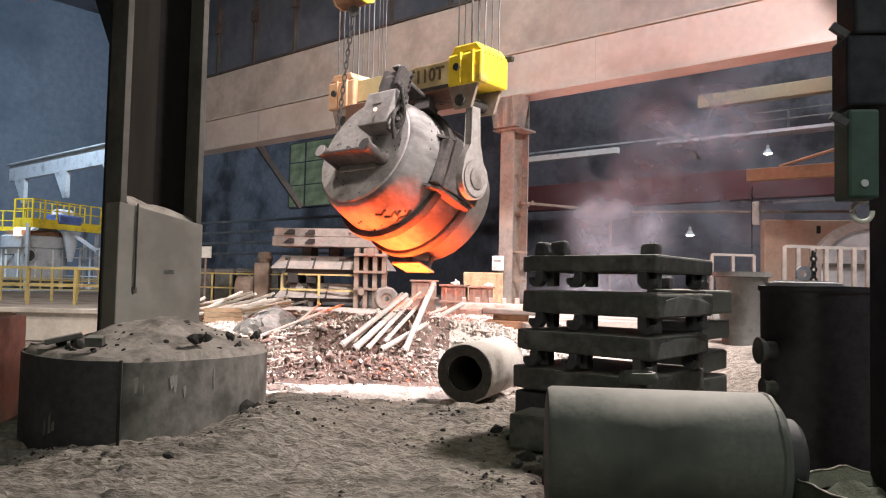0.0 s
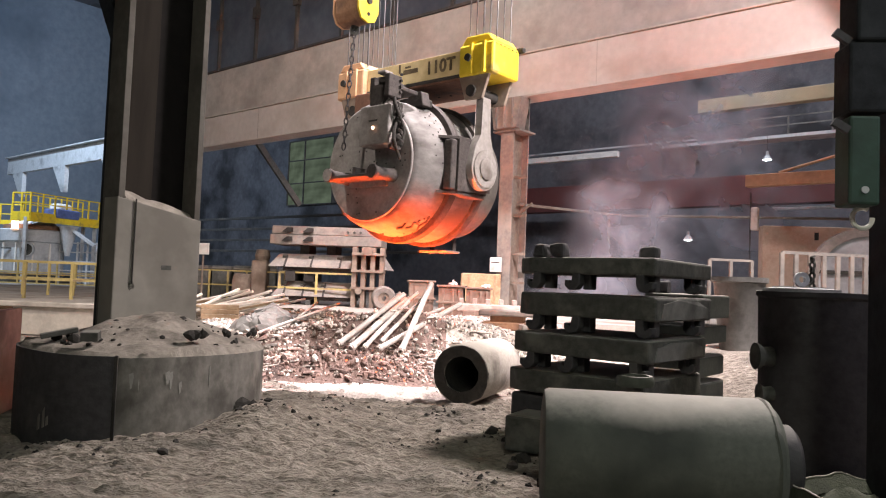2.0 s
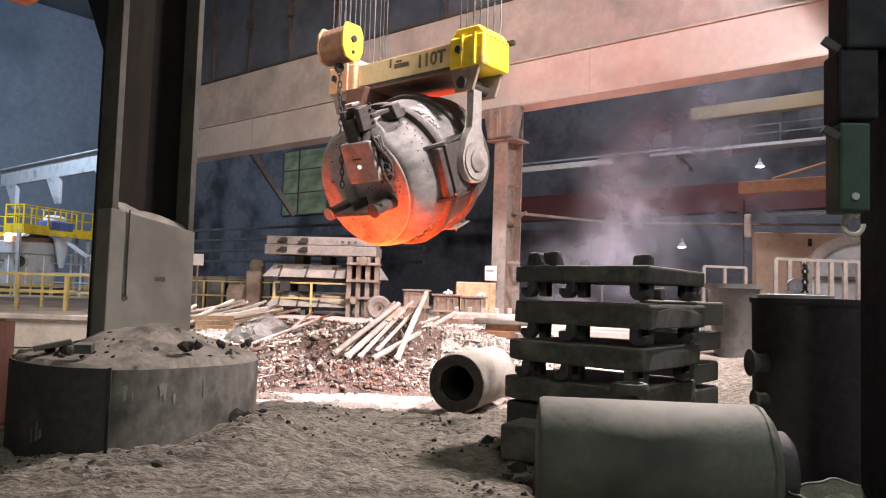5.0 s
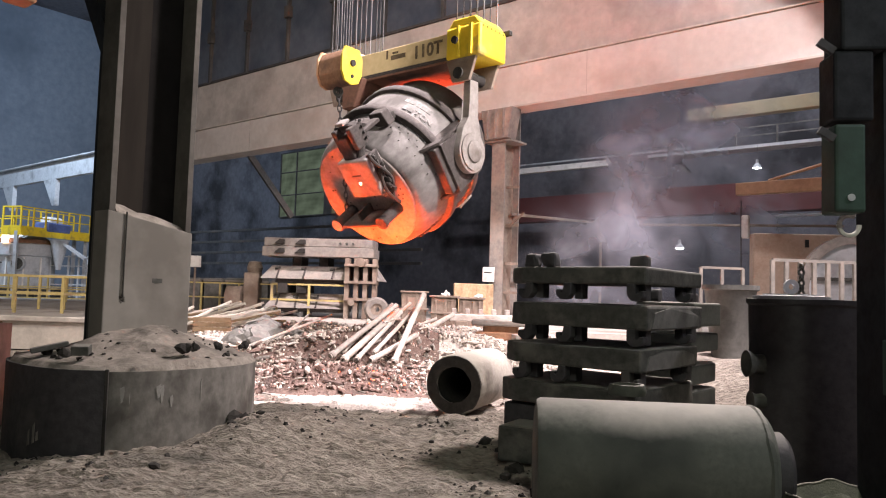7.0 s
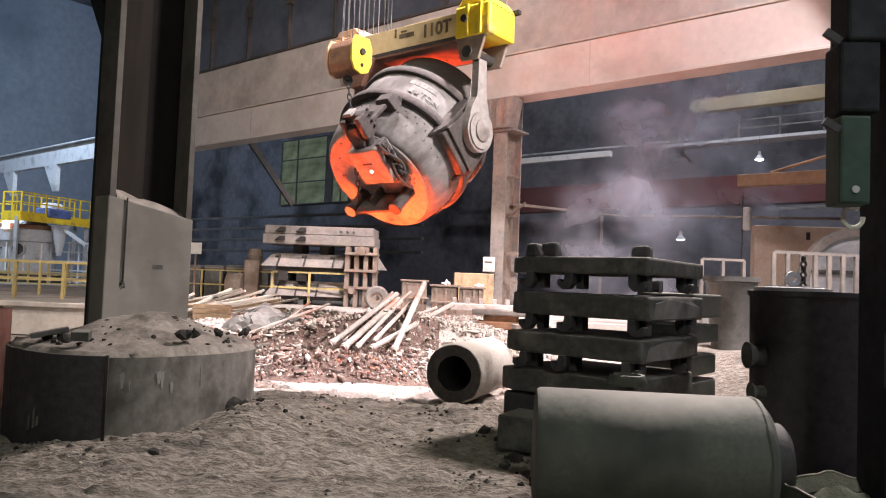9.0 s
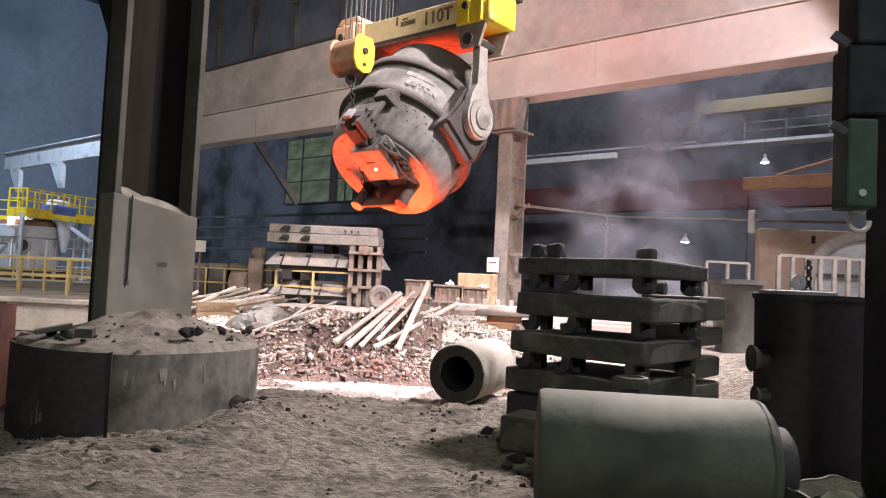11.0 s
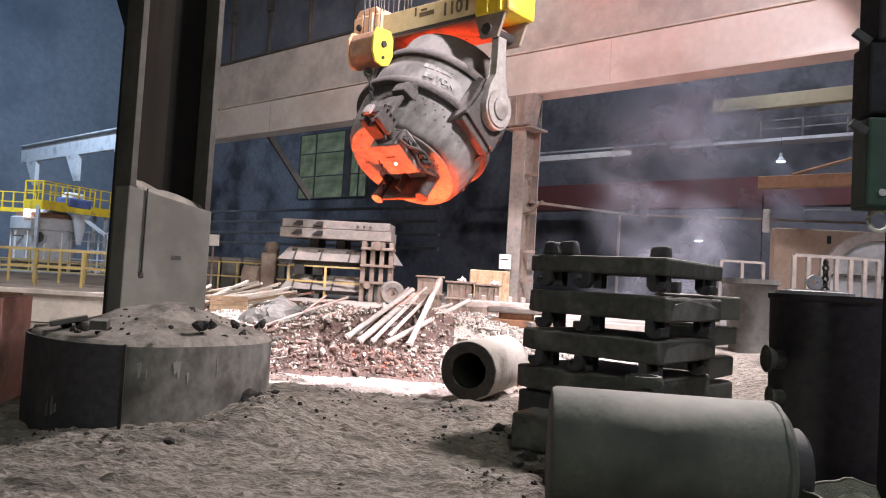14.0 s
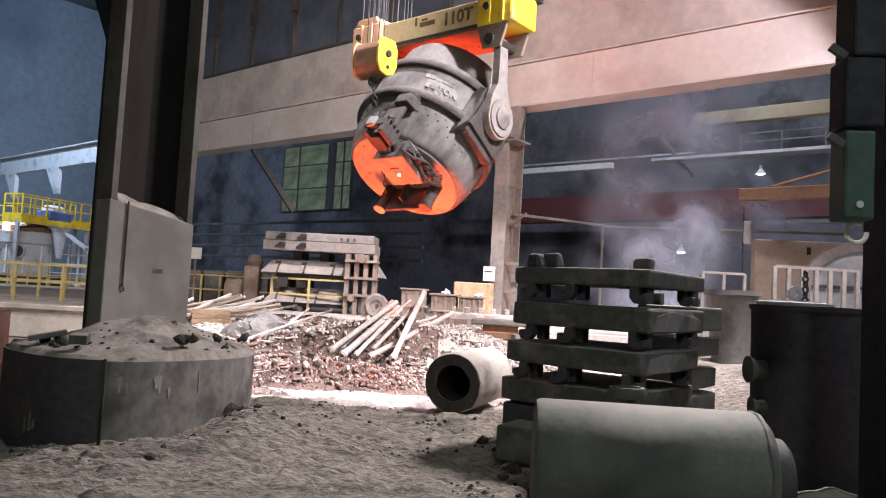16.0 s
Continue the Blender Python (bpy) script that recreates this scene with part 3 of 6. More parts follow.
def make_right_plant():
    g = thing("refractory_wall", yawed((12.6, 24.5, 0.75), yaw=-8), "tan refractory wall panel with a dark slot", "panel")
    part("panel", box(3.6, 0.5, 3.2, None, 0.03), TAN, g)
    part("slot", box(0.12, 0.1, 0.25, Matrix.Translation((-0.1, -0.24, 2.75))), SOOT, g)
    w = thing("ring_flange", pose(10.6, 18.2, 2.0, 90, 0, -10), "large pale steel ring flange standing upright", "flange")
    part("rim", lathe([(1.15, -0.15), (1.38, -0.15), (1.38, 0.15), (1.15, 0.15)], 64, closed=True), MOULD_PALE, w)
    part("plate", lathe([(0, -0.02), (1.15, -0.02), (1.15, 0.05), (0, 0.05)], 48), GREY_PAINT, w)
    part("bar", beam_between((-1.1, 0.25, 0.1), (1.1, 0.25, 0.1), 0.08, 0.1), IRON, w)
    part("stand", box(1.6, 0.5, 0.5, pose(0, -1.32, 0, -90, 0, 0) @ Matrix.Translation((0, 0, -0.25))), IRON, w)
    railing("guard_rail", (5.15, 14.0, 0.75), (6.0, 14.1, 0.75), 1.5, MOULD_PALE, "grey steel guard rail", 0.5, 2)
    railing("guard_rail", (6.25, 13.4, 0.75), (7.9, 13.6, 0.75), 1.65, MOULD_PALE, "pale steel guard frame", 0.28, 2, 0.035)


make_right_plant()

# ---- far left: furnace stand ----
def make_furnace():
    g = thing("holding_furnace", pose(-22.2, 40, 0.75), "white-grey cylindrical holding furnace with a reddish rim", "furnace")
    part("shell", lathe([(0, 0.5), (1.5, 0.5), (1.55, 0.6), (1.55, 2.15), (1.68, 2.2), (1.68, 2.78), (1.6, 2.84), (0, 2.84)], 40), GREY_PAINT, g, smooth=True)
    part("rim", lathe([(1.1, 2.84), (1.45, 2.86), (1.4, 3.08), (1.1, 3.12)], 40), RUST, g, "red-hot rusty rim")
    part("cover", lathe([(0, 3.4), (0.9, 3.35), (1.2, 3.1), (0, 3.0)], 32), WHITE, g)
    part("fan", lathe([(0, 0), (0.3, 0), (0.3, 0.15), (0, 0.15)], 20, pose(0.62, -1.5, 1.75, 90, 0, 0)), IRON, g)
    part("fan_guard", lathe([(0.30, 0), (0.36, 0), (0.36, 0.18), (0.30, 0.18)], 20, pose(0.62, -1.5, 1.75, 90, 0, 0), closed=True), GREY_PAINT, g)
    part("opening", box(0.34, 0.08, 0.42, Matrix.Translation((-0.05, -1.7, 2.8))), SPARK, g, "glowing peep opening")
    part("plate", box(0.5, 0.04, 0.08, Matrix.Translation((-0.5, -1.56, 1.75))), IRON, g)
    part("base", box(3.0, 2.6, 0.5, None, 0.05), IRON, g)
    for k in range(5):
        a = radians(-150 + 30 * k)
        part("rib", box(0.08, 0.1, 1.5, Matrix.Translation((1.57 * math.cos(a), 1.57 * math.sin(a), 0.6)) @ pose(0, 0, 0, 0, 0, math.degrees(a) + 90)), WHITE, g)
    q = thing("charging_stand", pose(-19.9, 39.6, 0.75), "blue-grey charging hopper on a steel frame", "hopper")
    part("hopper", lathe([(0, 1.5), (0.12, 1.5), (0.42, 2.9), (0.5, 3.1), (0, 3.1)], 16, Matrix.Translation((-0.2, 0, 0))), GREY_PAINT, q)
    for x in (-0.75, 0.2, 0.75, 1.25):
        part("leg", box(0.09, 0.09, 2.3, Matrix.Translation((x, 0.3, 0))), GREY_PAINT, q)
    for z in (0.7, 1.2, 1.7, 2.2):
        part("crossbar", box(2.1, 0.06, 0.06, Matrix.Translation((0.25, 0.25, z))), GREY_PAINT, q)
    part("chute", beam_between((0.1, -0.1, 2.9), (1.3, -0.1, 2.1), 0.3, 0.14), GREY_PAINT, q)
    p = thing("service_gantry", Matrix(), "yellow steel service gantry above the furnace", "gantry")
    n, f, e = Vector((-21.0, 37.4, 4.15)), Vector((-19.6, 41.9, 4.15)), Vector((-1.1, 0.34, 0))
    part("fascia", beam_between(n, f, 0.08, 0.42), YELLOW, p)
    part("fascia", beam_between(n, n + e, 0.08, 0.42), YELLOW, p)
    part("deck", beam_between(n + e * 0.5, f + e * 0.5, 1.05, 0.08), IRON, p)
    part("drive", box(0.9, 1.6, 0.5, Matrix.Translation((-20.6, 39.8, 4.25)) @ pose(0, 0, 0, 0, 0, -17), 0.08), BLUE_PAINT, p, "blue drive unit")
    part("drive_cover", box(0.7, 1.0, 0.5, Matrix.Translation((-20.9, 40.2, 4.6)) @ pose(0, 0, 0, 0, 0, -17), 0.15), WHITE, p)
    for q2 in (n + e * 0.2, f + e * 0.2, f + e * 0.9):
        part("leg", box(0.16, 0.16, 3.4, Matrix.Translation((q2.x, q2.y, 0.75))), GREY_PAINT, p)
    up = Vector((0, 0, 0.2))
    railing("gantry_railing", n + up, f + up, 1.05, YELLOW, "bright yellow steel gantry railing", 0.75, 3, 0.035)
    railing("gantry_railing", n + e + up, f + e + up, 1.05, YELLOW, "bright yellow steel gantry railing", 0.75, 3, 0.035)
    railing("gantry_railing", n + up, n + e + up, 1.05, YELLOW, "bright yellow steel gantry railing", 0.5, 3, 0.04)
    railing("gantry_railing", (-25.2, 39.9, 3.85), (-22.8, 39.9, 3.85), 1.1, YELLOW, "bright yellow steel gantry railing", 0.6, 3, 0.035, 0.25)
    railing("furnace_railing", (-25.5, 36.0, 0.75), (-17.3, 37.0, 0.75), 1.15, YELLOW_DULL, "worn yellow furnace railing", 0.9, 3, 0.035)
    railing("furnace_railing", (-22.0, 31.0, 0.75), (-13.6, 32.0, 0.75), 1.05, YELLOW_DULL, "worn yellow furnace railing", 1.1, 2, 0.035)


make_furnace()
railing("floor_railing", (-13.5, 19.4, 0.75), (-8.9, 20.4, 0.75), 1.0, YELLOW_DULL, "worn yellow floor railing", 1.25, 2, 0.035)
railing("floor_railing", (-13.5, 22.5, 0.75), (-8.6, 23.6, 0.75), 1.0, YELLOW_DULL, "worn yellow floor railing", 0.7, 2, 0.03)
railing("floor_railing", (-8.3, 24.6, 0.75), (-5.0, 23.8, 0.75), 0.98, YELLOW_DULL, "worn yellow floor railing", 0.75, 2, 0.03)
railing("floor_railing", (-5.0, 23.0, 0.75), (-2.62, 22.6, 0.75), 1.0, YELLOW_DULL, "worn yellow floor railing", 1.25, 2, 0.035)

rng = random.Random(4)
for k in range(6):
    c = thing("storage_box", pose(-8.6 + 0.78 * k, 26.6 + 0.05 * k, 0.75, 0, 0, rng.uniform(-6, 6)), "grey steel storage box behind the railing", "box", "storage boxes")
    part("body", box(0.66, 0.6, 1.14 + 0.12 * rng.random(), None, 0.03), POT_GREY, c)
    part("rim", box(0.72, 0.66, 0.06, Matrix.Translation((0, 0, 1.04)), 0.01), MOULD_PALE, c)

# ---- foundry boxes on the raised floor ----
def flask(name, m, sx, sy, sz, material, label, group):
    """A moulding flask with sloping cheeks, ribs and lifting trunnions."""
    g = thing(name, m, label, "moulding flask", group)
    bm = box(sx, sy, sz)
    for v in bm.verts:
        if v.co.z > sz * 0.5:
            v.co.x *= (sx - 0.5) / sx
            v.co.y *= (sy - 0.9) / sy
    bmesh.ops.bevel(bm, geom=bm.edges[:], offset=0.015, segments=2, affect="EDGES", profile=0.5)
    part("body", bm, material, g)
    # inset box coloured dark to stand for the shaded recess below
    part("plinth", box(sx - 0.7, sy - 0.3, 0.12, Matrix.Translation((0.1, 0, -0.12)), 0.01), SCALE, g)
    lean = math.degrees(math.atan2(0.45, sz))
    for x in (-sx * 0.36, -sx * 0.14, sx * 0.1):
        part("rib", box(0.05, 0.04, sz * 1.15, pose(x, -sy / 2 - 0.012, 0.03, -lean, 0, 0)), SCALE, g)
        part("clamp", box(0.16, 0.1, 0.1, pose(x - 0.06, -sy / 2 + 0.3, sz * 0.66, -lean, 0, 0), 0.02), IRON, g)
    return g


def make_flask_stack():
    x, y = -3.55, 23.6
    flask("moulding_flask", pose(x - 0.25, y, 1.02, 0, 0, -3), 2.7, 1.8, 0.46, MOULD_PALE, "pale dusty moulding flask at the bottom of a stack", "flask stack")
    flask("moulding_flask", pose(x + 0.12, y, 1.92, 0, 0, -3), 3.75, 1.8, 0.42, MOULD_PALE, "pale dusty moulding flask with sloping cheeks", "flask stack")
    g = thing("moulding_flask", pose(x + 0.03, y - 0.1, 2.62, 0, 0, -4), "flat pale moulding flask on top of the stack", "moulding flask", "flask stack")
    part("body", prism([(-1.75, -0.8), (-1.75, 0.8), (1.3, 0.8), (1.75, 0.4), (1.75, -0.8)], 0.3, None, 0.02), MOULD_PALE, g)
    part("cover", prism([(-1.7, -0.78), (-1.7, 0.78), (1.3, 0.78), (1.7, 0.4), (1.7, -0.78)], 0.26, Matrix.Translation((0, 0, 0.31)), 0.02), MOULD_PALE, g)
    for k in (-0.75, 0.1):
        part("post", box(0.3, 0.9, 0.32, Matrix.Translation((k, 0.1, -0.3)), 0.02), SOOT, g)
    for k in (-1.2, -0.55):
        for z in (0.1, 0.38):
            part("clamp", prism([(-0.16, 0), (0.16, 0), (0.16, 0.14), (0.0, 0.14)], 0.1, Matrix.Translation((k, -0.78, z)) @ pose(0, 0, 0, 90, 0, 0), 0.01), SOOT, g)
    for k in range(3):
        part("bolt", rod((0.7 + 0.2 * k, -0.86, 0.42), (0.7 + 0.2 * k, -0.78, 0.42), 0.04, 8), IRON, g)
    f = thing("flask_rack", pose(x + 1.36, y - 0.95, 0.75), "brown ribbed steel rack holding the flask stack", "rack")
    for k in range(3):
        part("shelf", box(1.0, 0.8, 0.08, Matrix.Translation((0, 0, 0.55 + 0.52 * k)), 0.01), MOULD, f)
    for kx in (-0.42, -0.14, 0.14, 0.42):
        part("upright", box(0.14, 0.5, 1.84, Matrix.Translation((kx, -0.05, 0)), 0.01), MOULD, f)
    part("roller", rod((0, -0.5, 1.72), (0, 0.3, 1.72), 0.14, 16), MOULD, f)
    part("roller", rod((-0.25, -0.46, 0.5), (-0.25, 0.3, 0.5), 0.1, 16), MOULD, f)
    for dx in (-1.1, -0.5):
        b = thing("bearer", pose(x + dx, y, 0.75), "timber bearer under the flasks", "bearer", "bearers")
        part("beam", box(0.16, 1.7, 0.15, None, 0.01), IRON, b)
        b = thing("bearer", pose(x + dx, y, 1.48), "steel bearer between the flasks", "bearer", "bearers")
        part("beam", box(0.3, 1.5, 0.32, None, 0.01), SOOT, b)
    p = thing("pump_unit", pose(x - 2.3, y + 0.4, 0.75), "dusty brown pump unit beside the flasks", "pump")
    part("body", box(0.5, 0.5, 1.35, None, 0.05), MOULD, p)
    part("drum", rod((-0.75, -0.2, 0.5), (-0.25, -0.2, 0.5), 0.4, 20), MOULD, p)
    part("head", lathe([(0, 0), (0.22, 0), (0.26, 0.15), (0.2, 0.35), (0, 0.38)], 16, Matrix.Translation((0.05, 0, 1.35))), MOULD, p)


make_flask_stack()
s = thing("notice", pose(-7.1, 22.0, 0.75, 0, 0, -12), "small white notice plate on a thin post", "sign")
part("post", rod((0, 0, 0), (0, 0, 1.7), 0.03, 8), MOULD, s)
part("board", box(0.42, 0.04, 0.34, Matrix.Translation((0, -0.05, 1.42)), 0.01), WHITE, s)


def make_tyre():
    g = thing("ring_roller", pose(-1.62, 21.6, 1.08, 90, 0, 8), "pale ring roller lying upright against the flasks", "roller")
    part("rim", lathe([(0.17, -0.14), (0.3, -0.16), (0.36, -0.08), (0.36, 0.08), (0.3, 0.16), (0.17, 0.14)], 32, closed=True), MOULD_PALE, g, smooth=True)
    part("hub", lathe([(0.08, -0.1), (0.17, -0.1), (0.17, 0.1), (0.08, 0.1)], 24, closed=True), MOULD, g)


make_tyre()


def mould_box(x, y, z, sx, sy, sz, material, label, yaw=YAW, lid=True):
    g = thing("mould_box", pose(x, y, z, 0, 0, yaw), label, "mould box", "mould boxes")
    part("body", box(sx, sy, sz, None, 0.02), material, g)
    for k in (-0.3, 0.1, 0.35):
        part("rib", box(0.05, 0.05, sz - 0.04, Matrix.Translation((k * sx, -sy / 2 - 0.02, 0.01))), material, g)
    if lid:
        part("flange", box(sx + 0.1, sy + 0.1, 0.05, Matrix.Translation((0, 0, sz)), 0.01), material, g)
        part("flange", box(sx + 0.1, sy + 0.1, 0.05, Matrix.Translation((0, 0, sz * 0.45)), 0.01), material, g)
    return g


def make_pouring_mould():
    g = thing("pouring_pit", pose(-1.0, 14.35, 0.0), "round refractory pouring pit full of glowing iron", "pouring pit")
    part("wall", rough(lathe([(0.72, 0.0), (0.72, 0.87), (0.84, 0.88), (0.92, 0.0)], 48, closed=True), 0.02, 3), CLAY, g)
    return part("pool", lathe([(0, 0.12), (0.70, 0.12), (0.70, 0.06), (0, 0.06)], 40), MOLTEN, g, "glowing molten iron")


pool = make_pouring_mould()
mould_box(0.34, 19.0, 0.75, 0.62, 0.9, 0.75, MOULD, "brown rusty mould box with ribs", -6)
mould_box(1.02, 19.1, 0.75, 0.62, 0.8, 0.72, MOULD, "brown rusty mould box with ribs", -2)
mould_box(-0.5, 20.4, 0.75, 0.68, 0.7, 0.85, MOULD, "brown mould box beside the pouring place", 4)
mould_box(1.16, 20.8, 0.75, 1.1, 0.7, 1.15, WOOD, "tan timber crate behind the mould boxes", 0, False)


rng = random.Random(31)
for x, y, z in ((0.36, 18.9, 1.545), (1.2, 18.9, 1.515)):
    g = thing("crumpled_rag", pose(x, y, z), "crumpled white rag lying on a mould box", "rag", "white rags")
    bm = bmesh.new()
    for k in range(3):
        pebble(rng, 0.075, bm, pose(0.07 * k - 0.07, 0.03 * (k % 2), 0.04, 0, 0, 40 * k) @ Matrix.Diagonal((1.0, 0.7, (0.8, 1.9, 1.1)[k], 1)))
    part("cloth", bm, WHITE, g)


def make_comb():
    g = thing("toothed_beam", pose(1.32, 17.3, 0.97, 0, 0, -2), "pale toothed casting beam lying on blocks", "casting")
    part("bar", box(1.75, 0.4, 0.16, None, 0.02), POLE, g)
    for k in range(6):
        part("tooth", box(0.1, 0.36, 0.14, Matrix.Translation((-0.78 + 0.31 * k, 0, 0.15)), 0.01), POLE, g)
    for k in (-0.6, 0.6):
        part("block", box(0.3, 0.4, 0.22, Matrix.Translation((k, 0, -0.21)), 0.02), MOULD, g)
    s = thing("anvil_casting", pose(1.42, 14.9, 0.70, 0, 0, -10), "reddish waisted casting on the sand", "casting")
    part("foot", box(1.0, 0.5, 0.16, None, 0.03), RUST, s)
    part("waist", box(0.7, 0.36, 0.14, Matrix.Translation((0, 0, 0.15)), 0.03), RUST, s)
    part("top", box(1.15, 0.5, 0.12, Matrix.Translation((0, 0, 0.28)), 0.03), MOULD_PALE, s)
    q = thing("small_casting", pose(1.95, 14.3, 0.62, 0, 0, 10), "small pale notched casting", "casting")
    part("bar", box(0.8, 0.3, 0.12, None, 0.02), MOULD_PALE, q)
    for k in (-0.3, 0.05, 0.32):
        part("tooth", box(0.1, 0.28, 0.12, Matrix.Translation((k, 0, 0.11)), 0.01), MOULD_PALE, q)


make_comb()

# ---- scrap heap ----
def heap_height(x, y):
    s = min(1.0, max(0.0, (y - 11.3) / 5.0))
    side = math.exp(-max(0.0, abs(x + 1.2) - 3.2) ** 2 / 2.5)
    z = 0.85 * s ** 0.85 * side
    z += 0.10 * noise.noise(Vector((x * 0.9, y * 0.9, 2.0))) * min(1, s * 4)
    z += 0.25 * math.exp(-((x + 0.7) ** 2 / 0.6 + (y - 14.2) ** 2 / 1.5))
    z += 0.30 * math.exp(-((x - 0.75) ** 2 / 0.7 + (y - 13.9) ** 2 / 0.5))
    z += 0.2 * math.exp(-((x - 0.1) ** 2 / 0.9 + (y - 13.75) ** 2 / 0.15))
    z += 0.56 * math.exp(-((x + 1.15) ** 2 / 4.0 + (y - 13.32) ** 2 / 0.045))
    z += 0.30 * math.exp(-((x + 1.5) ** 2 / 1.2 + (y - 11.95) ** 2 / 0.08))
    if (x + 1.0) ** 2 + (y - 14.35) ** 2 < 0.92:
        z = min(z, 0.06)
    return z - 0.05


def make_heap():
    g = thing("scrap_heap", Matrix(), "heap of rusty rubble and pale broken scrap", "rubble heap", kind="stuff")
    bm = bmesh.new()
    xs = [-8 + 0.16 * k for k in range(96)]
    ys = [10.6 + 0.16 * k for k in range(45)]
    grid = [[bm.verts.new((x, y, heap_height(x, y) + 0.04 * noise.noise(Vector((x * 4, y * 4, 0))))) for x in xs] for y in ys]
    for r0, r1 in zip(grid, grid[1:]):
        for k in range(len(xs) - 1):
            bm.faces.new((r0[k], r0[k + 1], r1[k + 1], r1[k]))
    mound = part("mound", bm, MOUND, g, smooth=True)
    mound.data.materials.append(RUBBLE_PALE)
    for p in mound.data.polygons:
        c = p.center
        # front edge goes pale too, painting the floodlit strip onto the mound
        p.material_index = int((c.x > 0.1 and noise.noise(c * 1.3) + 0.8 * (c.y - 13.0) + 0.5 > 0.1) or c.y < 11.45)
    rng = random.Random(7)
    verts, faces = [], []
    ico = bmesh.new()
    bmesh.ops.create_icosphere(ico, subdivisions=1, radius=1)
    base = [v.co.copy() for v in ico.verts]
    tris = [[v.index for v in f.verts] for f in ico.faces]
    ico.free()
    pale = []
    for _ in range(27000):
        x, y = rng.uniform(-5.6, 3.4), 10.9 + 6.3 * rng.random()
        if y < 11.55 and rng.random() < 0.8:
            continue
        s = 0.012 + (0.042 if y < 13 else 0.046) * rng.random() ** 2.6
        e = Euler((rng.random() * 6, rng.random() * 6, rng.random() * 6)).to_matrix()
        long = rng.random() < 0.13
        if long:
            e = Euler((0, rng.uniform(-0.2, 0.2), rng.random() * 6)).to_matrix()
        stretch = Vector((rng.uniform(0.6, 1.8) * (3.5 if long else 1), rng.uniform(0.6, 1.2), rng.uniform(0.4, 0.9)))
        at = Vector((x, y, heap_height(x, y) + s * 0.3))
        n0 = len(verts)
        for co in base:
            verts.append(at + e @ Vector((co.x * stretch.x, co.y * stretch.y, co.z * stretch.z)) * s * rng.uniform(0.75, 1.2))
        faces += [[n0 + i for i in t] for t in tris]
        light = rng.random() < 0.25 + 0.75 * min(1, max(0, (y - 12.2) / 1.5)) + (0.35 if x > -0.2 else 0)
        pale += [int(light)] * len(tris)
    me = bpy.data.meshes.new("rubble")
    me.from_pydata(verts, [], faces)
    me.materials.append(RUBBLE)
    me.materials.append(RUBBLE_PALE)
    me.polygons.foreach_set("material_index", pale)
    ob = new("rubble", me)
    ob.parent = g


make_heap()
# crumbs added to give the heap's foot its pink light
g = thing("slag_embers", pose(-0.75, 11.85, 0.0), "scattered glowing slag crumbs in the heap's foot", "slag", kind="stuff")
rng = random.Random(17)
bm = bmesh.new()
for k in range(34):
    x, y = rng.gauss(0, 0.38), rng.gauss(0, 0.26)
    pebble(rng, 0.008 + 0.014 * rng.random() ** 2, bm, pose(x, y, heap_height(x - 0.75, y + 11.85) + 0.02, 0, 0, 60 * k))
part("crumbs", bm, HOT_SLAG, g)


# pale sheet laid over the ground as the floodlit strip
def make_floodlit_strip():
    bm = bmesh.new()
    nx, ny = 70, 34
    keep = {}
    for i in range(nx):
        for j in range(ny):
            x, y = -2.3 + 2.9 * i / (nx - 1), 9.75 + 1.75 * j / (ny - 1)
            edge = 1 - max(abs(x + 0.85) / 1.4, abs(y - 10.65) / 0.85) + 0.35 * noise.noise(Vector((x * 1.6, y * 2.4, 3.0))) + 0.12 * noise.noise(Vector((x * 6, y * 8, 1.0)))
            if edge > 0.12:
                keep[i, j] = bm.verts.new((x, y, ground_height(x, y) + min(0.06, 0.004 + 0.10 * (edge - 0.12)) + 0.012 * noise.noise(Vector((x * 12, y * 18, 2.0)))))
    for i in range(nx - 1):
        for j in range(ny - 1):
            q = [keep.get(k) for k in ((i, j), (i + 1, j), (i + 1, j + 1), (i, j + 1))]
            if all(q):
                bm.faces.new(q)
    tagged(part("spilled_sand", bm, LIT_SAND, smooth=True), "pale sheet added for the floodlit strip of sand before the scrap heap", "sand", kind="stuff")


make_floodlit_strip()


# ---- scrap poles on the heap ----
def pole(p, q, r, hollow=True):
    p, q = Vector(p) + Vector((0, 0, 0.04)), Vector(q) + Vector((0, 0, 0.1))
    d = q - p
    g = thing("scrap_pole", Matrix.Translation(p) @ d.to_track_quat("Z", "Y").to_matrix().to_4x4(), "long pale scrap pole leaning on the heap", "pole", "scrap poles")
    L = d.length
    r *= 0.78
    part("tube", lathe([(r * 0.6, 0.05), (r * 0.6, 0), (r, 0), (r, L), (r * 0.6, L), (r * 0.6, L - 0.05)], 12), POLE, g, smooth=True)
    if hollow:
        part("collar", lathe([(r, 0.02), (r * 1.25, 0.03), (r * 1.25, 0.1), (r, 0.12)], 12), POLE, g)
    return g


pole((-1.66, 12.3, 0.46), (-0.64, 13.5, 1.26), 0.06)
pole((-1.42, 12.1, 0.42), (-0.62, 13.75, 1.16), 0.07)
pole((-1.22, 12.3, 0.42), (-0.55, 13.5, 1.14), 0.05)
pole((-0.98, 12.2, 0.42), (0.42, 14.2, 1.10), 0.06)
pole((-0.58, 11.9, 0.42), (-0.15, 13.6, 1.47), 0.065)
pole((-1.5, 12.6, 0.5), (-0.72, 13.6, 1.28), 0.04)
pole((-0.95, 12.5, 0.52), (-0.3, 13.6, 1.2), 0.045)
pole((-3.3, 13.2, 0.5), (-2.1, 15.6, 0.98), 0.035, False)
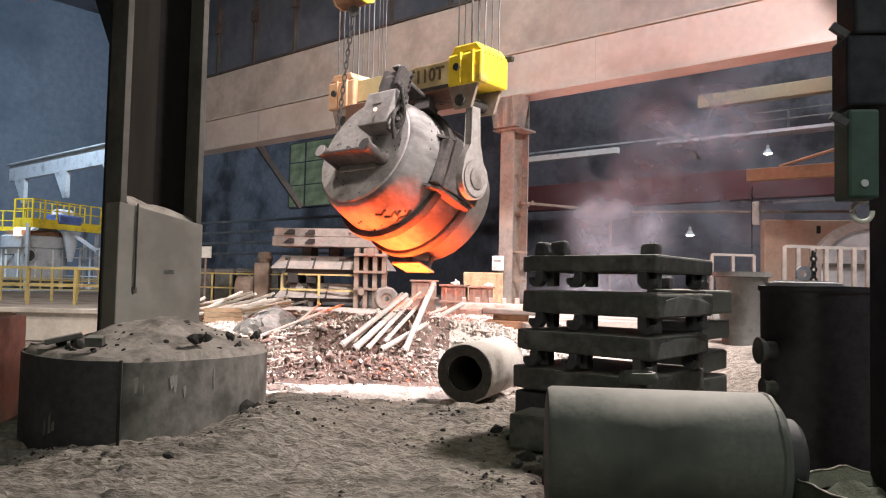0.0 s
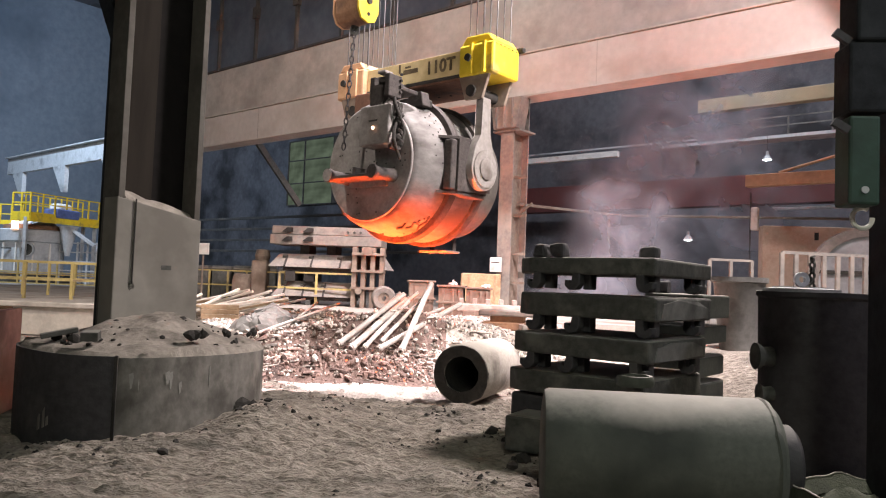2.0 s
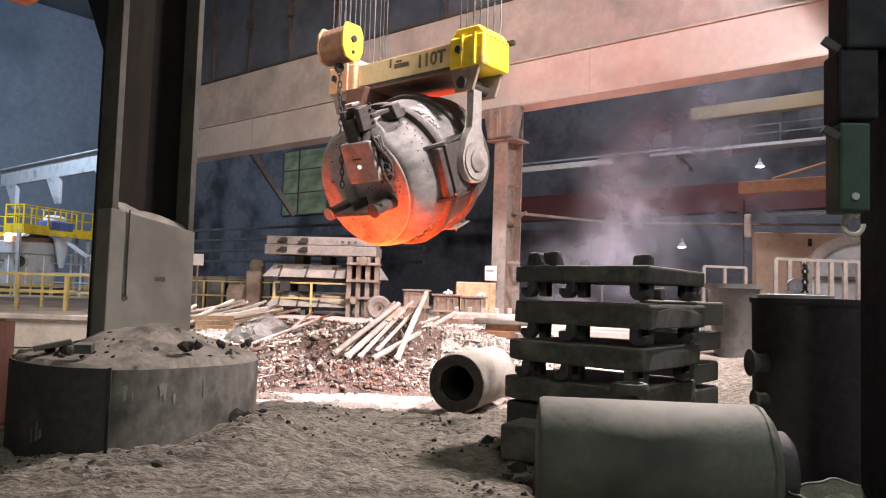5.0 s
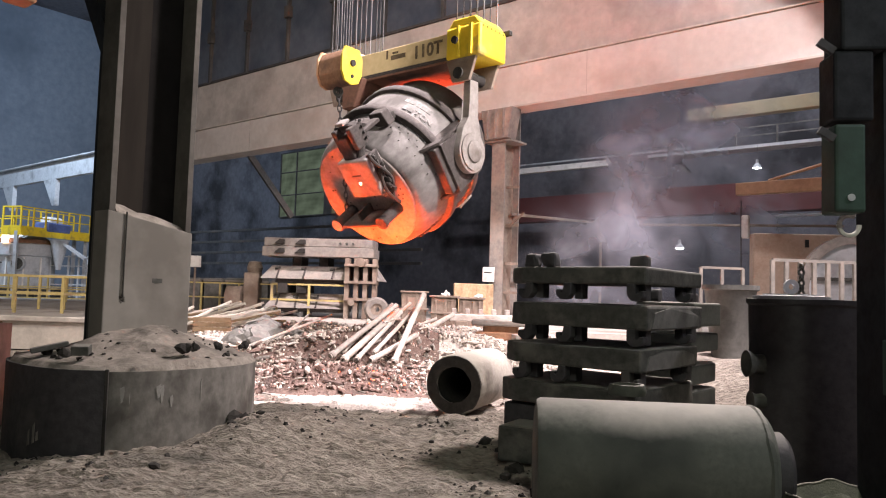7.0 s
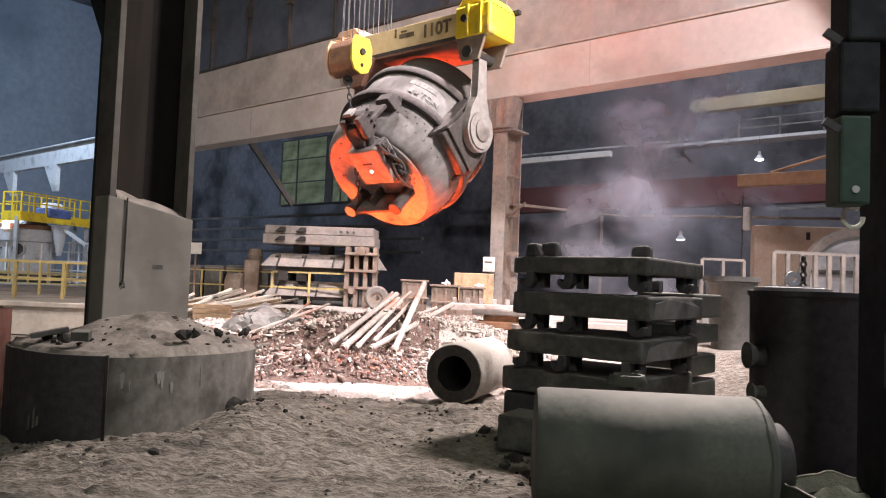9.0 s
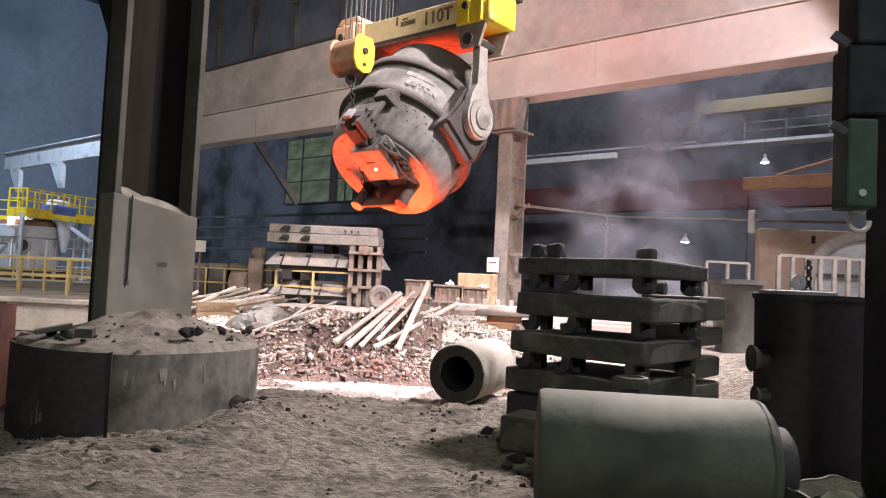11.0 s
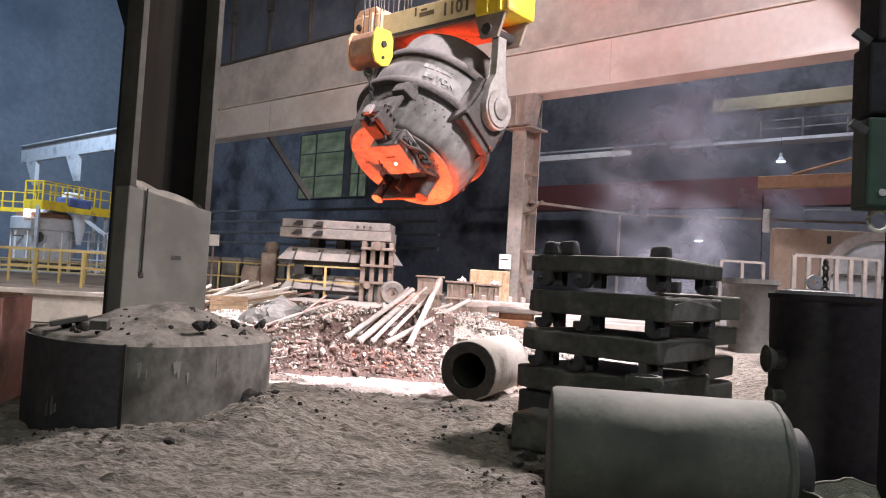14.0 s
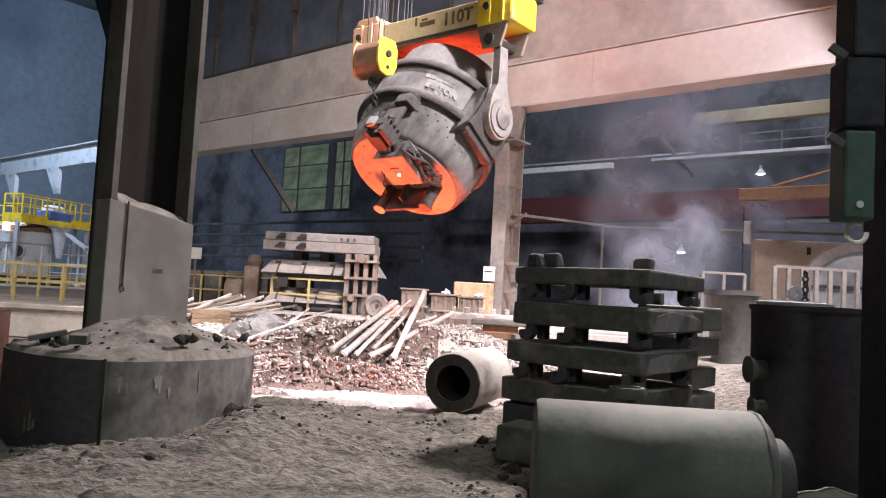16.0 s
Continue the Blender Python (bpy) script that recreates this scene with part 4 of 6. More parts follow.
pole((-2.9, 14.0, 0.6), (-2.5, 15.2, 1.0), 0.03, False)
pole((-1.1, 13.0, 0.62), (0.1, 14.0, 1.02), 0.04)
pole((-1.35, 12.4, 0.5), (-0.4, 13.9, 1.3), 0.035)
rng = random.Random(12)
for k in range(30):
    a = Vector((-5.6 + 0.05 * k + rng.uniform(-0.3, 0.3), 15.6 + rng.uniform(-0.4, 0.7), 0.76 + rng.uniform(0, 0.2)))
    ang = rng.uniform(-0.3, 1.0)
    L = rng.uniform(0.7, 1.6)
    g = thing("broken_batten", Matrix(), "pale broken timber batten on the heap", "batten", "broken battens")
    part("batten", beam_between(a, a + Vector((math.cos(ang) * L, math.sin(ang) * L, rng.uniform(-0.05, 0.45))), 0.06, 0.05, None, 0.006), BATTEN if k % 5 else WOOD, g)
g = thing("timber_crate", pose(-4.55, 15.4, 0.66, 0, 0, 15), "broken tan timber crate lying on the heap", "crate")
for k in range(3):
    part("board", box(0.75, 0.03, 0.09, Matrix.Translation((0, -0.25, 0.02 + 0.1 * k)), 0.004), WOOD, g)
part("side", box(0.03, 0.5, 0.3, Matrix.Translation((-0.36, 0, 0)), 0.004), WOOD, g)
part("side", box(0.03, 0.5, 0.3, Matrix.Translation((0.36, 0, 0)), 0.004), WOOD, g)
bm = bmesh.new()
bmesh.ops.create_icosphere(bm, subdivisions=4, radius=1)
bmesh.ops.transform(bm, matrix=pose(-3.35, 14.9, 0.42, 0, 0, 30) @ Matrix.Diagonal((0.8, 0.6, 0.5, 1)), verts=bm.verts)
tagged(part("concrete_lump", rough(rough(rough(bm, 0.2, 2.2, 3), 0.12, 6, 5), 0.04, 16, 2), CONCRETE_GREY), "broken lump of grey concrete in the heap", "rubble")

# ---- big column and its footing ----
def make_column():
    g = thing("building_column", yawed((-3.29, 8.33, 0), 0.0), "massive sooty steel column with concrete encasement", "column", kind="structure")
    w, d = 0.36, 0.98
    part("flange", box(w, 0.07, 9.0, Matrix.Translation((0, -d / 2 + 0.035, 0.6)), 0.006), COLUMN_PAINT, g)
    part("flange", box(w, 0.07, 9.0, Matrix.Translation((0, d / 2 - 0.035, 0.6)), 0.006), COLUMN_PAINT, g)
    # black web paints in the flange's shadow; the plate is added for the lit half
    part("web", box(0.06, d - 0.14, 9.0, Matrix.Translation((-0.13, 0, 0.6))), WEB_SHADE, g, "recessed web, blackened for the flange's shadow")
    part("web_plate", box(0.05, 0.42, 9.0, Matrix.Translation((-0.07, -0.21, 0.6)), 0.004), WEB_DIM, g, "brown sooty plate added for the web's lighter half")
    part("encasement", prism([(-d / 2 - 0.012, 0), (d / 2 + 0.02, 0), (d / 2 + 0.02, 1.66), (-d / 2 - 0.012, 1.84)], 0.306, pose(-0.12, 0, 0.55, 90, 0, 90), 0.012), CONCRETE, g, "pale grey concrete encasement")
    bm = bmesh.new()
    rows = []
    for i in range(7):
        y = -d / 2 + 0.10 + (d - 0.1) * i / 6
        top = 2.385 - 0.18 * i / 6
        lift = 0.16 * noise.noise(Vector((i * 0.7, 1.0, 0))) * 0.3 + 0.13
        rows.append([bm.verts.new((x, y, z)) for x, z in ((-0.14, top - 0.1), (0.15, top - 0.1), (0.15, top - 0.004), (0.08, top + lift * 0.55), (-0.14, top + lift))])
    for r0, r1 in zip(rows, rows[1:]):
        for k in range(5):
            bm.faces.new((r0[k], r0[(k + 1) % 5], r1[(k + 1) % 5], r1[k]))
    bm.faces.new(rows[0])
    bm.faces.new(rows[-1][::-1])
    part("mortar_cap", rough(bm, 0.012, 9), SAND_CAP, g, "dusty sloping mortar cap")
    # left flank coloured near-black to put its shade into the paint
    part("cover_plate", box(0.08, 0.5, 3.6, Matrix.Translation((-w / 2 - 0.06, -0.22, 0.6)), 0.006), POST_BLACK, g)
    part("cover_plate", box(0.10, 0.28, 5.2, Matrix.Translation((-w / 2 - 0.05, -0.23, 4.21)), 0.006), POST_BLACK, g)
    part("knee_brace", beam_between((-0.1, -0.4, 4.15), (-1.2, -0.4, 5.8), 0.16, 0.22), POST_BLACK, g)
    part("conduit", rod((0.2, -0.30, 1.46), (0.2, -0.30, 2.38), 0.009, 8), SOOT, g)
    part("burn_mark", prism([(0.035 * (1 + 0.6 * math.sin(3.1 * k)) * math.cos(k * 0.52), 0.05 * (1 + 0.4 * math.cos(2.3 * k)) * math.sin(k * 0.52)) for k in range(12)], 0.005, pose(0.181, -0.30, 1.44, 90, 0, 90)), SOOT, g)
    part("plate_mark", box(0.008, 0.12, 0.05, Matrix.Translation((0.184, 0.10, 1.62))), IRON, g, "small stencilled plate")


make_column()


def make_footing():
    g = thing("column_footing", Matrix(), "round-cornered concrete column footing clad in dark steel", "footing", kind="structure")
    mid, radius, power, turn = Vector((-3.17, 8.08)), 1.165, 2.5, radians(-40)

    def rim(a, grow=0.0):
        """The rounded plan: a soft-cornered square."""
        c, n = math.cos(a), math.sin(a)
        r = radius / (abs(c) ** power + abs(n) ** power) ** (1 / power) + grow
        x, y = r * c, r * n
        return Vector((mid.x + x * math.cos(turn) - y * math.sin(turn), mid.y + x * math.sin(turn) + y * math.cos(turn)))

    out = [rim(2 * math.pi * k / 80) for k in range(80)]
    part("block", prism([(p.x, p.y) for p in out], 0.955, Matrix.Translation((0, 0, -0.17))), FOOTING_FACE, g, smooth=True)
    arc = [radians(a) for a in range(-40, -175, -5)]
    sheet = [rim(a, 0.025) for a in arc] + [rim(a, 0.003) for a in reversed(arc)]
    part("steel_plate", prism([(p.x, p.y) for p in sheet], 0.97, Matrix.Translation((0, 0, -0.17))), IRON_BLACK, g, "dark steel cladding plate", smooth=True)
    q = rim(radians(-40), 0.028)
    part("seam_bar", box(0.03, 0.03, 0.98, Matrix.Translation((q.x, q.y, -0.17)) @ pose(0, 0, 0, 0, 0, -80), 0.004), SOOT, g, "black seam of the cladding")
    rng = random.Random(12)
    for a in (-34, -31, -19, -17.5, -13, 2):
        q, h = rim(radians(a), 0.001), rng.uniform(0.08, 0.2)
        w = rng.uniform(0.006, 0.03)
        along = rim(radians(a + 1)) - rim(radians(a - 1))
        drip = [(-w, 0), (-w * 0.3, -h), (w * 0.4, -h * 0.9), (w, -h * 0.2), (w * 0.6, 0.02)]
        part("lime_streak", prism(drip, 0.004, Matrix.Translation((q.x, q.y, rng.uniform(0.5, 0.7))) @ pose(0, 0, 0, 90, 0, math.degrees(math.atan2(along.y, along.x)))), LIME, g, "pale lime streak")
    bm = bmesh.new()
    top = mid.copy()
    col = Vector((-3.1, 8.1))
    n, m = 26, 40
    rings = []
    for i in range(n + 1):
        f = i / n
        ring = []
        for p in [out[int(len(out) * k / m) % len(out)].lerp(out[(int(len(out) * k / m) + 1) % len(out)], (len(out) * k / m) % 1) for k in range(m)]:
            q = p.lerp(top, f)
            h = 0.34 * math.exp(-((q - col).length / 0.8) ** 2) + 0.05 * noise.noise(Vector((q.x * 3, q.y * 3, 0))) + 0.025 * noise.noise(Vector((q.x * 11, q.y * 11, 3)))
            ring.append(bm.verts.new((q.x, q.y, 0.785 + (h + 0.02 if i else 0.0))))
        rings.append(ring)
    for a, c in zip(rings, rings[1:]):
        for k in range(m):
            j = (k + 1) % m
            bm.faces.new((a[k], a[j], c[j], c[k]))
    q = rim(radians(-75), 0.026)
    along = rim(radians(-74)) - rim(radians(-76))
    for k, (dx, h) in enumerate(((-0.05, 0.16), (0.03, 0.2), (0.09, 0.1))):
        part("scrape", prism([(dx - 0.02, 0), (dx + 0.02, 0.02), (dx + 0.012, h), (dx - 0.018, h * 0.8)], 0.003, Matrix.Translation((q.x, q.y, 0.06 + 0.03 * k)) @ pose(0, 0, 0, 90, 0, math.degrees(math.atan2(along.y, along.x)))), FOOTING_FACE, g, "pale scrape on the steel")
    part("sand_cap", bm, SAND_CAP, g, "sand heaped on the footing", smooth=True)


make_footing()
rng = random.Random(3)
for k, (x, y, s) in enumerate(((-2.46, 7.35, 0.09), (-2.36, 7.45, 0.07), (-3.55, 7.25, 0.09), (-3.8, 7.4, 0.07), (-2.3, 8.0, 0.06), (-2.15, 7.6, 0.05), (-1.98, 7.75, 0.05), (-2.42, 7.4, 0.08), (-2.0, 8.0, 0.07), (-2.6, 7.0, 0.04))):
    bm = pebble(rng, s * 0.8)
    tagged(part("clinker", bm, SOOT, m=pose(x, y, 0.98 if k not in (2, 3) else 0.9, rng.random() * 90, rng.random() * 90, 0)), "black clinker lump on the sand cap", "clinker", "clinker lumps")
for k in range(46):
    a, r, sz = rng.uniform(-2.6, 0.9), 1.05 * math.sqrt(rng.random()), 0.014 + 0.035 * rng.random() ** 2
    x, y = -3.17 + r * math.cos(a), 8.0 + r * math.sin(a)
    if math.hypot(x + 3.29, y - 8.33) < 0.45:
        continue
    z = 0.805 + 0.34 * math.exp(-(math.hypot(x + 3.1, y - 8.1) / 0.8) ** 2)
    tagged(part("clinker", pebble(rng, sz), SOOT, m=pose(x, y, z, rng.random() * 60, 0, rng.random() * 300)), "small black clinker crumb on the sand cap", "clinker", "clinker lumps")
tagged(part("steel_offcut", box(0.34, 0.12, 0.05, None, 0.008), IRON, m=pose(-3.75, 7.35, 0.93, 0, -12, 30)), "dark steel offcut on the footing", "offcut")
tagged(part("steel_offcut", box(0.16, 0.12, 0.09, None, 0.01), IRON, m=pose(-3.3, 7.05, 0.92, 10, 0, 10)), "dark steel offcut on the footing", "offcut")
for x, y, s in ((-2.36, 6.52, 0.06), (-2.0, 7.7, 0.10), (-1.86, 7.6, 0.08), (-1.95, 7.45, 0.06), (-1.75, 7.75, 0.06), (0.85, 6.9, 0.09), (0.7, 6.5, 0.06), (0.95, 6.2, 0.08), (0.78, 7.7, 0.10), (0.95, 7.9, 0.09), (0.62, 8.0, 0.08), (0.05, 7.9, 0.04), (-0.6, 8.6, 0.04)):
    bm = pebble(rng, s)
    tagged(part("slag_stone", bm, SOOT, m=pose(x, y, ground_height(x, y) + s * 0.3, 0, 0, rng.random() * 300)), "black slag stone lying in the sand", "stone", "slag stones")
verts, faces = [], []
for _ in range(7000):
    x, y = rng.uniform(-4, 1.2), rng.uniform(4.6, 10.4)
    if noise.noise(Vector((x * 1.3, y * 1.3, 11))) + 0.08 * (y - 8) < 0.22 + 0.25 * rng.random():
        continue
    s = 0.006 + 0.03 * rng.random() ** 3
    n0 = len(verts)
    z = ground_height(x, y)
    for a in range(4):
        verts.append((x + s * rng.uniform(0.6, 1.6) * math.cos(a * 1.57), y + s * rng.uniform(0.6, 1.3) * math.sin(a * 1.57), z))
    verts.append((x, y, z + s * rng.uniform(0.5, 1.1)))
    faces += [[n0 + a, n0 + (a + 1) % 4, n0 + 4] for a in range(4)]
for cx, cy, sx, sy, n in ((-1.9, 7.6, 0.35, 0.25, 70), (-1.3, 8.9, 0.5, 0.4, 60), (0.3, 9.15, 0.5, 0.2, 70), (0.75, 7.9, 0.25, 0.35, 80), (0.85, 6.6, 0.2, 0.5, 50), (-2.6, 6.9, 0.5, 0.2, 30), (-0.5, 9.8, 1.2, 0.3, 90)):
    for _ in range(n // 2):
        x, y, s = rng.gauss(cx, sx), rng.gauss(cy, sy), 0.008 + 0.034 * rng.random() ** 2.5
        n0, z = len(verts), ground_height(x, y) - s * 0.2
        for a in range(5):
            verts.append((x + s * rng.uniform(0.7, 1.5) * math.cos(a * 1.256), y + s * rng.uniform(0.7, 1.3) * math.sin(a * 1.256), z))
        for a in range(5):
            verts.append((x + s * rng.uniform(0.4, 0.9) * math.cos(a * 1.256 + 0.5), y + s * rng.uniform(0.4, 0.9) * math.sin(a * 1.256 + 0.5), z + s * rng.uniform(0.6, 1.3)))
        faces += [[n0 + a, n0 + (a + 1) % 5, n0 + 5 + a] for a in range(5)] + [[n0 + (a + 1) % 5, n0 + 5 + (a + 1) % 5, n0 + 5 + a] for a in range(5)] + [[n0 + 5 + a for a in range(5)]]
me = bpy.data.meshes.new("grit")
me.from_pydata(verts, [], faces)
me.materials.append(SOOT)
tagged(new("grit", me), "dark grit scattered over the sand", "grit", kind="stuff")

g = thing("orange_screen", pose(-4.72, 8.0, 0.0, 0, 0, 12), "orange steel screen beside the footing, coloured as brightly lit", "screen")
# plate colour raised for light falling on it, back plate browner for shade
part("plate", box(0.12, 0.9, 1.12, None, 0.01), ORANGE_LIT, g)
part("back_plate", box(0.5, 0.05, 1.14, Matrix.Translation((-0.3, 0.45, 0)), 0.01), RUST, g)

# ---- slab stack ----
def hook_lug(parent, x, y, z, flip=1, s=1.0, turn=0.0):
    out = [(-0.05, 0), (0.05, 0), (0.05, -0.13), (0.0, -0.19), (-0.09, -0.2), (-0.15, -0.15), (-0.15, -0.08), (-0.10, -0.08), (-0.09, -0.13), (-0.05, -0.13)]
    out = [(a * flip * s, c * s) for a, c in out]
    if flip < 0:
        out = out[::-1]
    part("hook_lug", prism(out, 0.11, pose(x, y, z, 90, 0, turn), 0.012), IRON_BLACK, parent)


def make_slab_stack(corner, tiers, along, across, label, group):
    for k, (z0, z1, da, dc) in enumerate(tiers):
        g = thing("mould_weight", yawed((corner[0], corner[1], z0)), label, "cast slab", group)
        L, W, H = along, across, z1 - z0
        bm = prism([(0 + da, 0 + dc), (0 + da, W + dc), (-L * 0.12 + da, W + 0.12 + dc), (-L + da, W + dc), (-L + da - 0.05, 0.1 + dc), (-L + 0.12 + da, 0 + dc)], H, None, 0.025)
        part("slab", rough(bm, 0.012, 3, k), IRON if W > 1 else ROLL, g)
        # end plates paler than the slab: scuffing, plus side light put into the colour
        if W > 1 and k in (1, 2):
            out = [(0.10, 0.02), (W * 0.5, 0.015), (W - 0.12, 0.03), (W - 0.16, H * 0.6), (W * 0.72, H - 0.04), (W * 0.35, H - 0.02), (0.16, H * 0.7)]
            part("worn_end", rough(prism(out, 0.016, pose(da - 0.004, dc, 0, 90, 0, 90)), 0.01, 6, k), POT_GREY, g, "pale worn end of the slab, lightened for the side light")
        lugs = ((-0.16, 0.06, -1), (-L * 0.55, 0.05, 1), (-L + 0.22, 0.06, 1), (-0.12, W - 0.3, -1)) if W > 1 else ()
        for x, y, f in lugs:
            if k:
                hook_lug(g, x + da, y + dc + 0.05, 0.01, f, 0.85)
                part("lug_post", box(0.09, 0.13, min(0.14, z0 - tiers[k - 1][1] + 0.02) + 0.1, Matrix.Translation((x + da + 0.05, y + dc + 0.14, -min(0.14, z0 - tiers[k - 1][1]) - 0.01)), 0.015), IRON_BLACK, g)
        if k == len(tiers) - 1:
            for x, y in ((-0.12, 0.3), (-L * 0.82, 0.12), (-L * 0.68, 0.12)):
                part("lifting_eye", rough(box(0.17, 0.14, 0.12 if y > 0.2 else 0.14, Matrix.Translation((x, y, H)), 0.03), 0.02, 8), IRON_BLACK, g)


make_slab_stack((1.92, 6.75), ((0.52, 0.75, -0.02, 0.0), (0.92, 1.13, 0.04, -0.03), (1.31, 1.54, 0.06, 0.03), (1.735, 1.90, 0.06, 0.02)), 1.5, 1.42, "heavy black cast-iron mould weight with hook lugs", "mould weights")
make_slab_stack((2.95, 8.35), ((0.1, 0.55, 0, 0), (0.62, 0.85, 0, 0), (1.0, 1.22, 0.02, 0), (1.3, 1.58, 0.05, 0)), 0.7, 0.9, "grey cast-iron mould weight in a stack behind", "mould weights")
g = thing("iron_block", yawed((1.05, 7.3, 0.0), yaw=-30), "dark cast-iron block lying on the sand", "block")
part("block", rough(box(0.55, 0.5, 0.34, None, 0.03), 0.015, 3), IRON, g)
g = thing("iron_block", yawed((1.5, 7.75, 0.0), yaw=-40), "dark cast-iron bearer block under the slabs", "block")
part("block", rough(box(1.1, 0.9, 0.5, None, 0.03), 0.015, 3), IRON_BLACK, g)

# ---- clay pipe, iron roll, pots ----
def make_pipe():
    g = thing("clay_pipe", pose(0.33, 9.75, 0.40, -90, 0, -22), "thick-walled pale refractory pipe lying on the sand", "pipe")
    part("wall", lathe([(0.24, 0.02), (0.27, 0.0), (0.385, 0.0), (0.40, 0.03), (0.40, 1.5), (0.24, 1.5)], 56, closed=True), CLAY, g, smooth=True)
    # mouth ring and bore darker than the outer wall
    part("mouth_ring", rough(lathe([(0.235, -0.014), (0.376, -0.014), (0.384, 0.02), (0.245, 0.03)], 56, closed=True), 0.022, 7), SCALE, g, "dark ragged mouth")
    part("lining", lathe([(0.236, 0.03), (0.238, 1.48), (0, 1.48)], 40), SOOT, g)


make_pipe()


def make_roll():
    g = thing("iron_roll", pose(1.60, 5.25, 0.43, 0, 90, -6), "large dusty iron roll lying on the sand", "roll")
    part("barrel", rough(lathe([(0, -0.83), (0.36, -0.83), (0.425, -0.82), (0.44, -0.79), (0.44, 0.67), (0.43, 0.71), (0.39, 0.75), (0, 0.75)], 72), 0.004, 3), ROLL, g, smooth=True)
    part("neck", lathe([(0, 0.75), (0.26, 0.75), (0.27, 0.78), (0.27, 0.87), (0.24, 0.9), (0, 0.9)], 40), IRON_BLACK, g, smooth=True)
    part("weld_bead", rough(lathe([(0.430, 0.65), (0.448, 0.68), (0.436, 0.71)], 72), 0.012, 9), ROLL, g, "chipped pale end edge")


make_roll()
g = thing("casting_ring", pose(1.75, 6.5, 0.76, 0, 0, 0), "pale ring casting lying by the roll", "ring")
part("ring", lathe([(0.11, 0), (0.16, 0.0), (0.17, 0.04), (0.15, 0.09), (0.12, 0.09)], 28, closed=True), ROLL, g, smooth=True)
g["label"] = "small grey ring casting on the bottom slab"


def make_tank():
    g = thing("small_ladle", pose(3.56, 6.75, 0.0), "tall dark iron ladle pot with side trunnions", "ladle pot")
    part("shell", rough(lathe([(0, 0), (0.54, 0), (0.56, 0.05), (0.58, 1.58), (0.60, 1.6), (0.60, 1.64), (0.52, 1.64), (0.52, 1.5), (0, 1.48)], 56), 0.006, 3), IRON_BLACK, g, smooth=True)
    part("trunnion", lathe([(0.09, 0), (0.085, 0.08), (0.09, 0.09), (0.115, 0.12), (0.12, 0.15), (0, 0.16)], 20, pose(-0.55, -0.12, 1.05, 0, -90, 0)), IRON, g, smooth=True)
    part("trunnion", lathe([(0.07, 0), (0.06, 0.07), (0.07, 0.09), (0.09, 0.12), (0, 0.13)], 20, pose(-0.54, -0.12, 0.72, 0, -90, 0)), IRON, g, smooth=True)
    l = thing("lifting_ring", pose(3.4, 6.9, 1.64), "pale lifting ring with a shackle on the ladle pot", "ring")
    part("ring", lathe([(0.24, 0.0), (0.33, 0.0), (0.34, 0.03), (0.24, 0.04)], 32, closed=True), GREY_PAINT, l)
    part("spoke", box(0.52, 0.05, 0.03, Matrix.Translation((0, 0, 0.02))), GREY_PAINT, l)
    part("spoke", box(0.05, 0.52, 0.03, Matrix.Translation((0, 0, 0.02))), GREY_PAINT, l)
    part("eye", lathe([(0.03, -0.02), (0.07, -0.02), (0.07, 0.02), (0.03, 0.02)], 16, pose(0, 0, 0.12, 90, 0, 0), closed=True), GREY_PAINT, l)
    for k in range(6):
        part("chain_link", lathe([(0.016, -0.009), (0.034, -0.009), (0.034, 0.009), (0.016, 0.009)], 12, pose(0.1, 0, 0.06 + 0.05 * k, 90, 0, 90 * (k % 2)), closed=True), IRON, l)
    p = thing("grey_pot", pose(5.15, 12.6, 0.64), "grey conical casting pot", "pot")
    part("shell", lathe([(0, 0), (0.30, 0), (0.43, 1.2), (0.45, 1.23), (0.40, 1.25), (0.36, 1.15), (0, 1.1)], 40), POT_GREY, p, smooth=True)
    part("rim", lathe([(0.42, 1.15), (0.47, 1.17), (0.47, 1.25), (0.42, 1.25)], 40, closed=True), POT_GREY, p)


make_tank()
bm = bmesh.new()
bmesh.ops.create_grid(bm, x_segments=40, y_segments=30, size=1)
for v in bm.verts:
    r = math.hypot(v.co.x, v.co.y)
    v.co.z = min(0.66, 1.3 * max(0, 1 - r)) + 0.04 * noise.noise(v.co * 3)
bmesh.ops.transform(bm, matrix=pose(5.1, 12.4, 0.0) @ Matrix.Diagonal((1.7, 1.6, 1, 1)), verts=bm.verts)
tagged(part("sand_heap", bm, SAND, smooth=True), "pale sand heap between the pots", "sand heap", kind="stuff")


